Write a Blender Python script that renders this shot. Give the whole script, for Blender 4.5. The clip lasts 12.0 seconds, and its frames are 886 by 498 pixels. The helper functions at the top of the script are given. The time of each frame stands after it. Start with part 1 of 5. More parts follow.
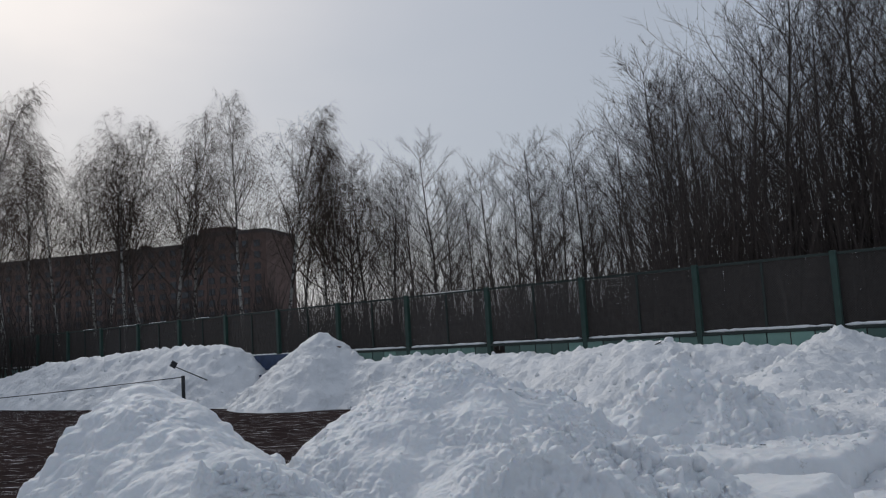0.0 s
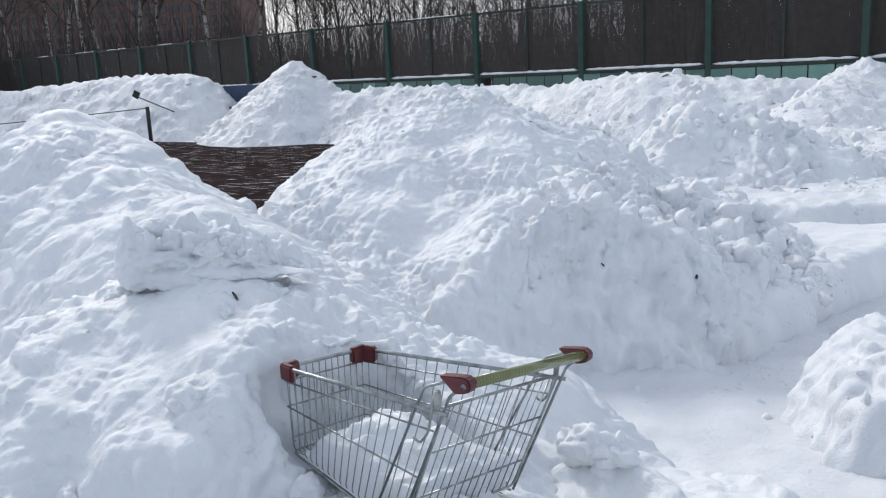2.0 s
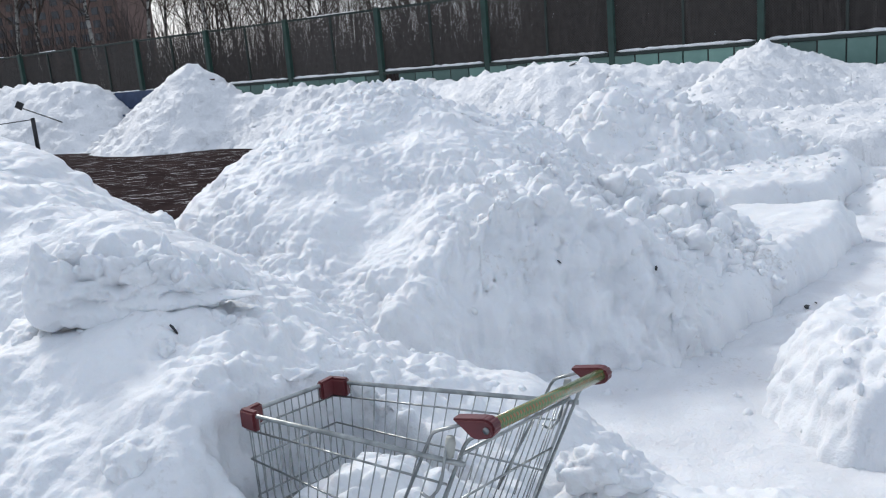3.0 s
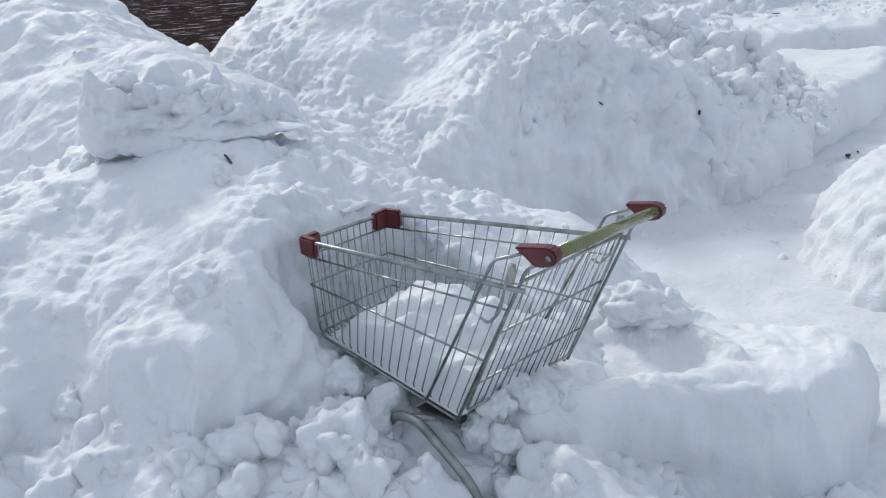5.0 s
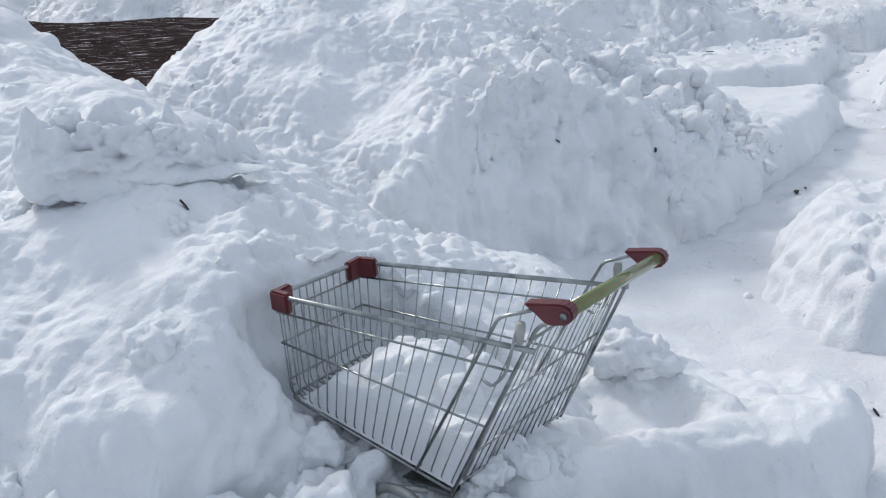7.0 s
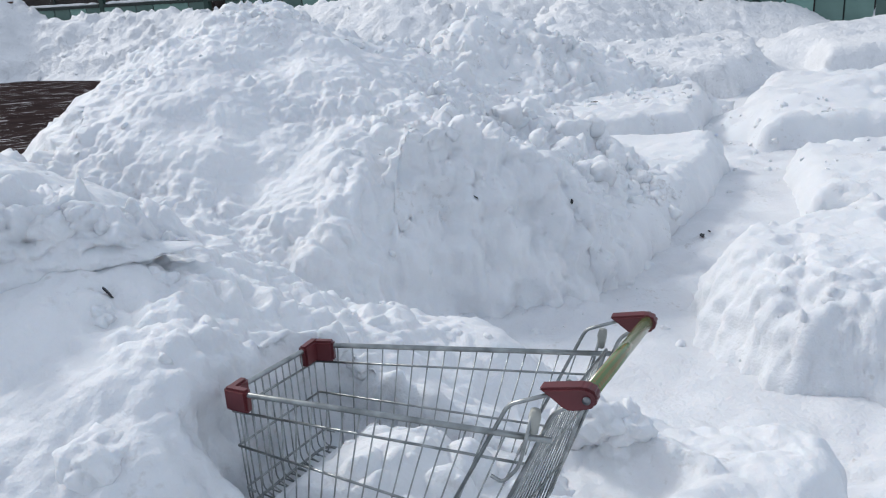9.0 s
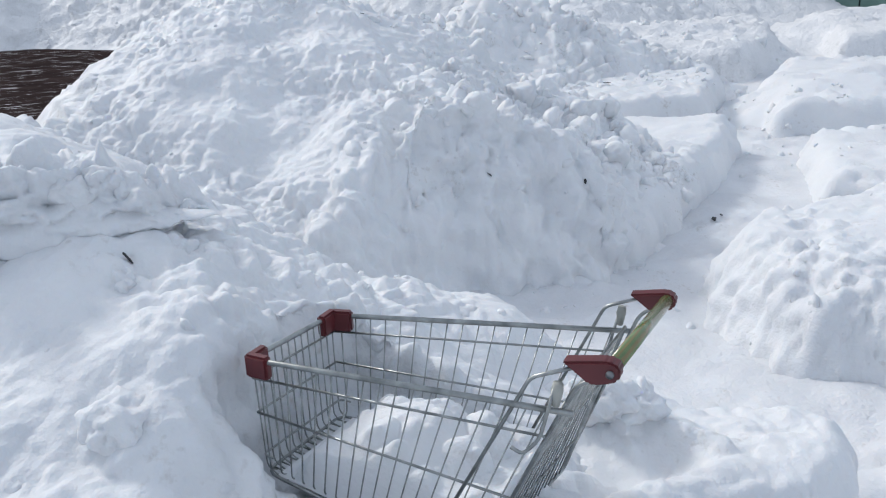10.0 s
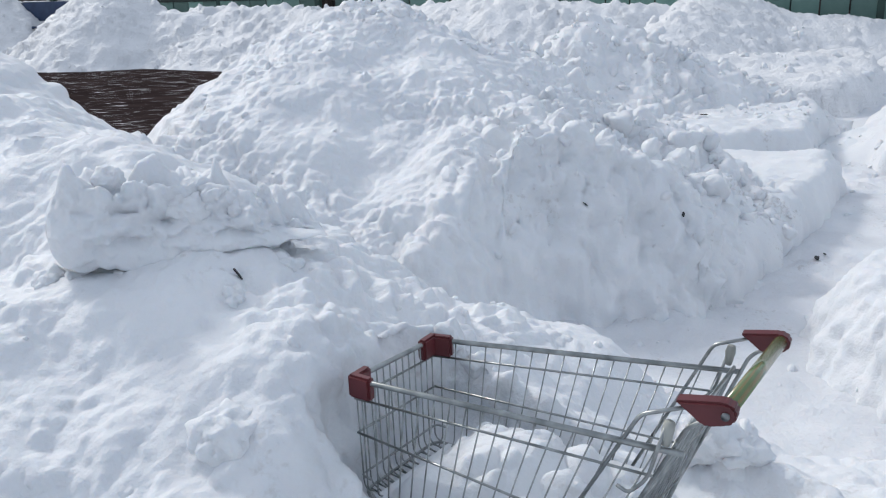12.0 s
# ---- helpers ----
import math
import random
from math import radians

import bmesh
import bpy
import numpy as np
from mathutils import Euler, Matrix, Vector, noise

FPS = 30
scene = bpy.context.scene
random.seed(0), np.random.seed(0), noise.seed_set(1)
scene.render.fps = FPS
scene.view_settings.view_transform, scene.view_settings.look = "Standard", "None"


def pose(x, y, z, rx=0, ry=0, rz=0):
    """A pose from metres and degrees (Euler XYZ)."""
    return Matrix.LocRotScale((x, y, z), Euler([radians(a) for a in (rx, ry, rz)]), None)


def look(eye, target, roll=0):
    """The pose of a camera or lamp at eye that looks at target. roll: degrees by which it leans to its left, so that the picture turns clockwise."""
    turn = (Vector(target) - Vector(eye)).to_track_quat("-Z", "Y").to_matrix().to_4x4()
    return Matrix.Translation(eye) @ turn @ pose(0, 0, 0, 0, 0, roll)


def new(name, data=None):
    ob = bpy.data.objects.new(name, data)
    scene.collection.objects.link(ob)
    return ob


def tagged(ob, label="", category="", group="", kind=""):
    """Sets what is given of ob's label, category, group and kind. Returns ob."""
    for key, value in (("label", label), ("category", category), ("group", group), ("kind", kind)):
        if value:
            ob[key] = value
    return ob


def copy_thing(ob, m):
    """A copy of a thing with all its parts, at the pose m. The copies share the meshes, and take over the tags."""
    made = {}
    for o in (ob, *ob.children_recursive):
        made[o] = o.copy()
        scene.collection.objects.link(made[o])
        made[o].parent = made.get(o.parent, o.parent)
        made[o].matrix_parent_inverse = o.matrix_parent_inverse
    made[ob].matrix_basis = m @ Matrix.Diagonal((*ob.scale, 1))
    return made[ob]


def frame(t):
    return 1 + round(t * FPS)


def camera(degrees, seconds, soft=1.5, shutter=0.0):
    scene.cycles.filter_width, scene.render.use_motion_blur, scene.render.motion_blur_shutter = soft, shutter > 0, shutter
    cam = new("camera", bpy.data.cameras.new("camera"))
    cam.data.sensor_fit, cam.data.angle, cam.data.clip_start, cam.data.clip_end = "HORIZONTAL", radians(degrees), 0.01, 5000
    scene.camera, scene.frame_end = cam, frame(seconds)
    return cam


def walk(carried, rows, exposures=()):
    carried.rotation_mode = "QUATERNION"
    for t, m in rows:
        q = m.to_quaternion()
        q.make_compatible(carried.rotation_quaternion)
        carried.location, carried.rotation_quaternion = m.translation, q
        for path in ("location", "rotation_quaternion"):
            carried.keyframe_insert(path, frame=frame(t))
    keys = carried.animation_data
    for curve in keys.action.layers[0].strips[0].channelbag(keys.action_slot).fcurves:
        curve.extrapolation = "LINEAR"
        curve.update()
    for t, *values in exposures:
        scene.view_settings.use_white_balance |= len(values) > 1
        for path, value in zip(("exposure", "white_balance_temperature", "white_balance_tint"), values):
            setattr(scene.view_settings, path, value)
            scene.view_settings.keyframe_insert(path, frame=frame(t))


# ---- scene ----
cam = camera(55.3, 12.0, soft=1.2)
PATH = [
    (0, (0.425, -0.518, 1.664), (0.229, 1.462, 1.874), -3.4),
    (0.5, (0.364, -0.186, 1.644), (0.229, 1.808, 1.698), -0.8),
    (1, (0.28, 0.168, 1.57), (0.079, 2.144, 1.34), -2.4),
    (1.5, (0.2, 0.506, 1.552), (-0.12, 2.417, 1.053), -4.4),
    (2, (0.057, 0.871, 1.561), (-0.112, 2.822, 1.152), -2.8),
    (2.5, (-0.051, 1.171, 1.538), (-0.165, 3.121, 1.109), -5.1),
    (2.7, (-0.097, 1.213, 1.538), (-0.084, 3.167, 1.112), -5.1),
    (4.3, (-0.235, 1.172, 1.521), (-0.156, 3.059, 0.861), -4.5),
    (4.5, (-0.237, 1.171, 1.524), (-0.212, 3.03, 0.787), -3.9),
    (5, (-0.239, 1.187, 1.519), (-0.27, 3.032, 0.749), -4.3),
    (5.5, (-0.224, 1.224, 1.528), (-0.24, 3.105, 0.847), -5.1),
    (6, (-0.224, 1.272, 1.534), (-0.178, 3.163, 0.884), -4.1),
    (6.5, (-0.283, 1.311, 1.512), (-0.159, 3.183, 0.82), -3.4),
    (6.7, (-0.321, 1.322, 1.503), (-0.19, 3.188, 0.795), -3.1),
    (8.3, (-0.49, 1.552, 1.507), (-0.128, 3.401, 0.838), -5.5),
    (8.5, (-0.507, 1.551, 1.503), (-0.086, 3.392, 0.844), -4.9),
    (9, (-0.542, 1.559, 1.504), (-0.1, 3.414, 0.9), -3.5),
    (9.5, (-0.579, 1.569, 1.505), (-0.173, 3.432, 0.899), -2.2),
    (10, (-0.578, 1.564, 1.493), (-0.152, 3.407, 0.843), -2.2),
    (10.5, (-0.568, 1.544, 1.477), (-0.147, 3.378, 0.798), -3.4),
    (11, (-0.565, 1.542, 1.478), (-0.166, 3.383, 0.807), -3.9),
    (11.5, (-0.585, 1.548, 1.494), (-0.229, 3.415, 0.871), -3.3),
    (12, (-0.627, 1.576, 1.498), (-0.385, 3.473, 0.911), -1.6),
]
# The phone meters on the bright sky first and then on the snow.
EXPOSURES = [(0, -0.86), (0.5, -0.96), (1, -0.54), (1.5, -0.25), (2, 0.05), (2.5, 0.14), (4.3, -0.01), (5, -0.04), (6.5, -0.06), (9, -0.02), (12, -0.04)]
walk(cam, [(t, look(eye, target, roll)) for t, eye, target, roll in PATH], EXPOSURES)

# ---- sky and sun: thin cloud, low sun ahead to the left ----
SUN_AZ, SUN_EL = 36.0, 38.0   # degrees left of +y, above the horizon
world = bpy.data.worlds.new("winter_sky")
scene.world = world
world.use_nodes = True
wn, wl = world.node_tree.nodes, world.node_tree.links
wn.clear()
w_out = wn.new("ShaderNodeOutputWorld")
w_bg = wn.new("ShaderNodeBackground")
w_sky = wn.new("ShaderNodeTexSky")
w_sky.sky_type = "NISHITA"
w_sky.sun_disc = False
w_sky.sun_elevation = radians(SUN_EL)
w_sky.sun_rotation = radians(-SUN_AZ)
w_sky.dust_density = 4.0
w_sky.air_density = 1.0
w_tc = wn.new("ShaderNodeTexCoord")
w_map = wn.new("ShaderNodeMapping")
w_map.inputs["Scale"].default_value = (1.0, 1.0, 2.6)
w_noise = wn.new("ShaderNodeTexNoise")
w_noise.inputs["Scale"].default_value = 1.6
w_noise.inputs["Detail"].default_value = 5.0
w_ramp = wn.new("ShaderNodeMapRange")
w_ramp.inputs["From Min"].default_value = 0.3
w_ramp.inputs["From Max"].default_value = 0.75
w_ramp.inputs["To Min"].default_value = 0.60
w_ramp.inputs["To Max"].default_value = 0.80
w_mix = wn.new("ShaderNodeMix")
w_mix.data_type = "RGBA"
w_veil = wn.new("ShaderNodeRGB")
w_veil.outputs[0].default_value = (5.5, 6.15, 7.15, 1)
w_bg.inputs["Strength"].default_value = 0.138
wl.new(w_tc.outputs["Generated"], w_map.inputs["Vector"])
wl.new(w_map.outputs["Vector"], w_noise.inputs["Vector"])
wl.new(w_noise.outputs["Fac"], w_ramp.inputs["Value"])
wl.new(w_ramp.outputs["Result"], w_mix.inputs["Factor"])
wl.new(w_sky.outputs["Color"], w_mix.inputs["A"])
wl.new(w_veil.outputs[0], w_mix.inputs["B"])
wl.new(w_mix.outputs["Result"], w_bg.inputs["Color"])
wl.new(w_bg.outputs[0], w_out.inputs["Surface"])

sun_data = bpy.data.lights.new("sun", "SUN")
sun_data.energy, sun_data.angle, sun_data.color = 1.65, radians(9), (0.98, 0.96, 0.915)
sun = new("sun", sun_data)
sun_dir = Vector((-math.sin(radians(SUN_AZ)) * math.cos(radians(SUN_EL)), math.cos(radians(SUN_AZ)) * math.cos(radians(SUN_EL)), math.sin(radians(SUN_EL))))
sun.matrix_world = look(sun_dir * 60, (0, 0, 0))


# ---- materials ----
def mat(name, dark, light, rough=0.6, scale=8.0, bump=0.0, bump_scale=60.0, metal=0.0, detail=6.0, dist=0.01, object_random=0.0):
    """A principled material whose colour wanders between two tones, with relief at two scales."""
    m = bpy.data.materials.new(name)
    m.use_nodes = True
    n, l = m.node_tree.nodes, m.node_tree.links
    b = n["Principled BSDF"]
    b.inputs["Roughness"].default_value = rough
    b.inputs["Metallic"].default_value = metal
    tc = n.new("ShaderNodeTexCoord")
    no = n.new("ShaderNodeTexNoise")
    no.inputs["Scale"].default_value = scale
    no.inputs["Detail"].default_value = detail
    rp = n.new("ShaderNodeValToRGB")
    rp.color_ramp.elements[0].position, rp.color_ramp.elements[1].position = 0.32, 0.68
    rp.color_ramp.elements[0].color = (*dark, 1)
    rp.color_ramp.elements[1].color = (*light, 1)
    l.new(tc.outputs["Object"], no.inputs["Vector"])
    l.new(no.outputs["Fac"], rp.inputs["Fac"])
    colour = rp.outputs["Color"]
    if object_random:
        oi = n.new("ShaderNodeObjectInfo")
        hs = n.new("ShaderNodeHueSaturation")
        mr = n.new("ShaderNodeMapRange")
        mr.inputs["To Min"].default_value, mr.inputs["To Max"].default_value = 1 - object_random, 1 + object_random
        l.new(oi.outputs["Random"], mr.inputs["Value"])
        l.new(mr.outputs["Result"], hs.inputs["Value"])
        l.new(colour, hs.inputs["Color"])
        colour = hs.outputs["Color"]
    l.new(colour, b.inputs["Base Color"])
    if bump:
        bn = n.new("ShaderNodeTexNoise")
        bn.inputs["Scale"].default_value = bump_scale
        bn.inputs["Detail"].default_value = 8.0
        bn.inputs["Roughness"].default_value = 0.6
        bp = n.new("ShaderNodeBump")
        bp.inputs["Strength"].default_value = bump
        bp.inputs["Distance"].default_value = dist
        l.new(tc.outputs["Object"], bn.inputs["Vector"])
        l.new(bn.outputs["Fac"], bp.inputs["Height"])
        l.new(bp.outputs["Normal"], b.inputs["Normal"])
    return m


def snow_material(name, dark, light, bump=0.42, bump_scale=50.0, dist=0.008, glow=0.15):
    """Old snow: faintly mottled and specked with dirt, with a coarse icy grain; light seeps a little way in."""
    m = mat(name, dark, light, rough=0.6, scale=2.2)
    n, l = m.node_tree.nodes, m.node_tree.links
    b = n["Principled BSDF"]
    b.inputs["Specular IOR Level"].default_value = 0.25
    b.inputs["Subsurface Weight"].default_value = glow
    b.inputs["Subsurface Radius"].default_value = (0.55, 0.8, 1.0)
    b.inputs["Subsurface Scale"].default_value = 0.022
    tc = n.new("ShaderNodeTexCoord")
    speck = n.new("ShaderNodeTexNoise")
    speck.inputs["Scale"].default_value = 38.0
    speck.inputs["Detail"].default_value = 3.0
    area = n.new("ShaderNodeTexNoise")
    area.inputs["Scale"].default_value = 2.6
    both = n.new("ShaderNodeMath")
    both.operation = "MULTIPLY"
    dirt = n.new("ShaderNodeMapRange")
    dirt.inputs["From Min"].default_value, dirt.inputs["From Max"].default_value = 0.36, 0.50
    dirt.inputs["To Max"].default_value = 0.45
    mx = n.new("ShaderNodeMix")
    mx.data_type = "RGBA"
    mx.inputs["B"].default_value = (0.36, 0.33, 0.30, 1)
    old = b.inputs["Base Color"].links[0].from_socket
    l.new(tc.outputs["Object"], speck.inputs["Vector"])
    l.new(tc.outputs["Object"], area.inputs["Vector"])
    l.new(speck.outputs["Fac"], both.inputs[0])
    l.new(area.outputs["Fac"], both.inputs[1])
    l.new(both.outputs[0], dirt.inputs["Value"])
    l.new(dirt.outputs["Result"], mx.inputs["Factor"])
    l.new(old, mx.inputs["A"])
    l.new(mx.outputs["Result"], b.inputs["Base Color"])
    last = None
    for scale, strength, depth in ((bump_scale, bump, dist), (bump_scale * 2.7, bump, dist * 0.45), (bump_scale * 7.0, bump * 0.7, dist * 0.2)):
        no = n.new("ShaderNodeTexNoise")
        no.inputs["Scale"].default_value = scale
        no.inputs["Detail"].default_value = 1.0
        bp = n.new("ShaderNodeBump")
        bp.inputs["Strength"].default_value = strength
        bp.inputs["Distance"].default_value = depth
        l.new(tc.outputs["Object"], no.inputs["Vector"])
        l.new(no.outputs["Fac"], bp.inputs["Height"])
        if last:
            l.new(last.outputs["Normal"], bp.inputs["Normal"])
        last = bp
    l.new(last.outputs["Normal"], b.inputs["Normal"])
    return m


M_SNOW = snow_material("snow", (0.66, 0.68, 0.71), (0.75, 0.765, 0.785))
M_SNOW_FAR = snow_material("snow_trodden", (0.68, 0.695, 0.72), (0.78, 0.79, 0.81), bump=0.7, bump_scale=14.0, dist=0.035, glow=0.0)
M_PATH = snow_material("snow_packed", (0.62, 0.635, 0.665), (0.73, 0.745, 0.77), bump=0.6, bump_scale=36.0, dist=0.010)
M_WIRE = mat("zinc_wire", (0.19, 0.205, 0.205), (0.38, 0.40, 0.40), rough=0.33, scale=30, metal=0.9, bump=0.15, bump_scale=250, dist=0.001)
M_WIRE_OLD = mat("weathered_zinc", (0.20, 0.21, 0.20), (0.40, 0.42, 0.41), rough=0.5, scale=24, metal=0.75, bump=0.2, bump_scale=180, dist=0.001)
M_RED = mat("red_plastic", (0.078, 0.013, 0.017), (0.115, 0.021, 0.025), rough=0.42, scale=14, bump=0.12, bump_scale=120, dist=0.001)
M_BOLT = mat("bolt_steel", (0.10, 0.11, 0.12), (0.28, 0.29, 0.30), rough=0.35, metal=0.9)
M_RUBBER = mat("grey_plastic", (0.26, 0.27, 0.25), (0.40, 0.41, 0.38), rough=0.55)
M_GREEN = mat("green_paint", (0.008, 0.030, 0.024), (0.014, 0.048, 0.038), rough=0.5, scale=3, bump=0.2, bump_scale=30)
M_GREEN_D = mat("dark_green_paint", (0.008, 0.016, 0.014), (0.014, 0.026, 0.022), rough=0.55, scale=3)
M_TEAL = mat("teal_boards", (0.060, 0.135, 0.118), (0.18, 0.29, 0.255), rough=0.6, scale=0.9, bump=0.2, bump_scale=6, object_random=0.5)
M_NET = mat("mesh_wire", (0.030, 0.026, 0.024), (0.050, 0.043, 0.040), rough=0.6)
M_BARK = mat("dark_bark", (0.022, 0.018, 0.016), (0.052, 0.042, 0.038), rough=0.9, scale=5, bump=0.5, bump_scale=20)
M_TWIG = mat("twigs", (0.028, 0.021, 0.019), (0.056, 0.043, 0.038), rough=0.9, scale=2)
M_BIRCH_TWIG = mat("birch_twigs", (0.050, 0.035, 0.028), (0.10, 0.075, 0.06), rough=0.9, scale=2)
M_BRICK = mat("brown_brick", (0.075, 0.045, 0.038), (0.11, 0.068, 0.056), rough=0.85, scale=0.5)
M_GLASS_D = mat("dark_panes", (0.02, 0.022, 0.026), (0.04, 0.043, 0.05), rough=0.15, scale=0.4)
M_ROOF = mat("roof_felt", (0.04, 0.035, 0.035), (0.07, 0.06, 0.06), rough=0.9)
M_BLUE = mat("blue_paint", (0.015, 0.030, 0.075), (0.03, 0.055, 0.12), rough=0.5, scale=4)
M_DARK = mat("dark_scrap_and_shade", (0.012, 0.012, 0.014), (0.03, 0.03, 0.034), rough=0.6, scale=20)
M_RUST = mat("rust_brown", (0.06, 0.028, 0.018), (0.12, 0.055, 0.035), rough=0.85, scale=5)
M_ROPE = mat("grey_rope", (0.06, 0.06, 0.06), (0.12, 0.12, 0.12), rough=0.9)


def birch_bark():
    m = mat("birch_bark", (0.30, 0.29, 0.27), (0.52, 0.50, 0.47), rough=0.8, scale=3, bump=0.3, bump_scale=15)
    n, l = m.node_tree.nodes, m.node_tree.links
    tc = n.new("ShaderNodeTexCoord")
    mp = n.new("ShaderNodeMapping")
    mp.inputs["Scale"].default_value = (2.0, 2.0, 5.0)
    no = n.new("ShaderNodeTexNoise")
    no.inputs["Scale"].default_value = 1.3
    no.inputs["Detail"].default_value = 4
    rp = n.new("ShaderNodeValToRGB")
    rp.color_ramp.elements[0].position, rp.color_ramp.elements[1].position = 0.50, 0.60
    mx = n.new("ShaderNodeMix")
    mx.data_type = "RGBA"
    mx.inputs["B"].default_value = (0.035, 0.03, 0.028, 1)
    b = n["Principled BSDF"]
    old = b.inputs["Base Color"].links[0].from_socket
    l.new(tc.outputs["Object"], mp.inputs["Vector"])
    l.new(mp.outputs["Vector"], no.inputs["Vector"])
    l.new(no.outputs["Fac"], rp.inputs["Fac"])
    l.new(rp.outputs["Color"], mx.inputs["Factor"])
    l.new(old, mx.inputs["A"])
    l.new(mx.outputs["Result"], b.inputs["Base Color"])
    return m


def court_material():
    """Dark red-brown court surface with wind-blown streaks of snow."""
    m = mat("court_surface", (0.025, 0.018, 0.018), (0.042, 0.031, 0.030), rough=0.9, scale=1.5, bump=0.4, bump_scale=40)
    n, l = m.node_tree.nodes, m.node_tree.links
    n["Principled BSDF"].inputs["Specular IOR Level"].default_value = 0.0
    tc = n.new("ShaderNodeTexCoord")
    mp = n.new("ShaderNodeMapping")
    mp.inputs["Rotation"].default_value = (0, 0, radians(20))
    mp.inputs["Scale"].default_value = (1.3, 7.0, 1.0)
    no = n.new("ShaderNodeTexNoise")
    no.inputs["Scale"].default_value = 1.6
    no.inputs["Detail"].default_value = 9
    no.inputs["Roughness"].default_value = 0.7
    rp = n.new("ShaderNodeValToRGB")
    rp.color_ramp.elements[0].position, rp.color_ramp.elements[1].position = 0.58, 0.64
    mx = n.new("ShaderNodeMix")
    mx.data_type = "RGBA"
    mx.inputs["B"].default_value = (0.70, 0.70, 0.73, 1)
    b = n["Principled BSDF"]
    old = b.inputs["Base Color"].links[0].from_socket
    l.new(tc.outputs["Object"], mp.inputs["Vector"])
    l.new(mp.outputs["Vector"], no.inputs["Vector"])
    l.new(no.outputs["Fac"], rp.inputs["Fac"])
    l.new(rp.outputs["Color"], mx.inputs["Factor"])
    l.new(old, mx.inputs["A"])
    l.new(mx.outputs["Result"], b.inputs["Base Color"])
    return m


def handle_material():
    """Clear sleeve over a green and orange checked paper."""
    m = bpy.data.materials.new("checked_sleeve")
    m.use_nodes = True
    n, l = m.node_tree.nodes, m.node_tree.links
    b = n["Principled BSDF"]
    b.inputs["Roughness"].default_value = 0.25
    b.inputs["Coat Weight"].default_value = 0.5
    b.inputs["Coat Roughness"].default_value = 0.12
    tc = n.new("ShaderNodeTexCoord")
    sp = n.new("ShaderNodeSeparateXYZ")
    l.new(tc.outputs["Object"], sp.inputs[0])

    def stripes(socket, period, duty):
        a = n.new("ShaderNodeMath")
        a.operation = "MULTIPLY"
        a.inputs[1].default_value = 1 / period
        f = n.new("ShaderNodeMath")
        f.operation = "FRACT"
        c = n.new("ShaderNodeMath")
        c.operation = "LESS_THAN"
        c.inputs[1].default_value = duty
        l.new(socket, a.inputs[0])
        l.new(a.outputs[0], f.inputs[0])
        l.new(f.outputs[0], c.inputs[0])
        return c.outputs[0]

    first = n.new("ShaderNodeMix")
    first.data_type = "RGBA"
    first.inputs["A"].default_value = (0.09, 0.17, 0.06, 1)
    first.inputs["B"].default_value = (0.22, 0.28, 0.12, 1)
    l.new(stripes(sp.outputs["Y"], 0.006, 0.45), first.inputs["Factor"])
    second = n.new("ShaderNodeMix")
    second.data_type = "RGBA"
    second.inputs["B"].default_value = (0.42, 0.17, 0.08, 1)
    both = n.new("ShaderNodeMath")
    both.operation = "MULTIPLY"
    l.new(stripes(sp.outputs["Y"], 0.012, 0.4), both.inputs[0])
    l.new(stripes(sp.outputs["X"], 0.009, 0.4), both.inputs[1])
    l.new(both.outputs[0], second.inputs["Factor"])
    l.new(first.outputs["Result"], second.inputs["A"])
    third = n.new("ShaderNodeMix")
    third.data_type = "RGBA"
    third.inputs["A"].default_value = (1, 1, 1, 1)
    third.inputs["B"].default_value = (0.55, 0.6, 0.5, 1)
    third.blend_type = "MULTIPLY"
    wear = n.new("ShaderNodeTexNoise")
    wear.inputs["Scale"].default_value = 18
    l.new(tc.outputs["Object"], wear.inputs["Vector"])
    l.new(wear.outputs["Fac"], third.inputs["Factor"])
    l.new(second.outputs["Result"], third.inputs["A"])
    l.new(third.outputs["Result"], b.inputs["Base Color"])
    return m


M_BIRCH, M_COURT, M_HANDLE = birch_bark(), court_material(), handle_material()


# ---- mesh helpers ----
def mesh_from(name, verts, faces, material, smooth=True):
    me = bpy.data.meshes.new(name)
    me.from_pydata(verts, [], faces)
    me.materials.append(material)
    if smooth:
        me.polygons.foreach_set("use_smooth", [True] * len(me.polygons))
    me.update()
    return me


def grid_mesh(name, P, keep, material):
    """A sheet from an (n, m, 3) array of places; keep says which of its (n-1, m-1) squares stay."""
    n, m = P.shape[:2]
    idx = np.arange(n * m).reshape(n, m)
    q = np.stack([idx[:-1, :-1], idx[1:, :-1], idx[1:, 1:], idx[:-1, 1:]], -1)[keep]
    used, inv = np.unique(q, return_inverse=True)
    q = inv.reshape(-1, 4)
    co = P.reshape(-1, 3)[used]
    me = bpy.data.meshes.new(name)
    me.vertices.add(len(co))
    me.vertices.foreach_set("co", co.astype(np.float32).ravel())
    me.loops.add(q.size)
    me.loops.foreach_set("vertex_index", q.astype(np.int32).ravel())
    me.polygons.add(len(q))
    me.polygons.foreach_set("loop_start", np.arange(0, q.size, 4, dtype=np.int32))
    me.polygons.foreach_set("loop_total", np.full(len(q), 4, dtype=np.int32))
    me.polygons.foreach_set("use_smooth", np.ones(len(q), dtype=bool))
    me.materials.append(material)
    me.update(calc_edges=True)
    me.validate()
    return me


def part(name, me, parent, label="", m=None):
    ob = new(name, me)
    ob.parent = parent
    if m is not None:
        ob.matrix_local = m
    return tagged(ob, label) if label else ob


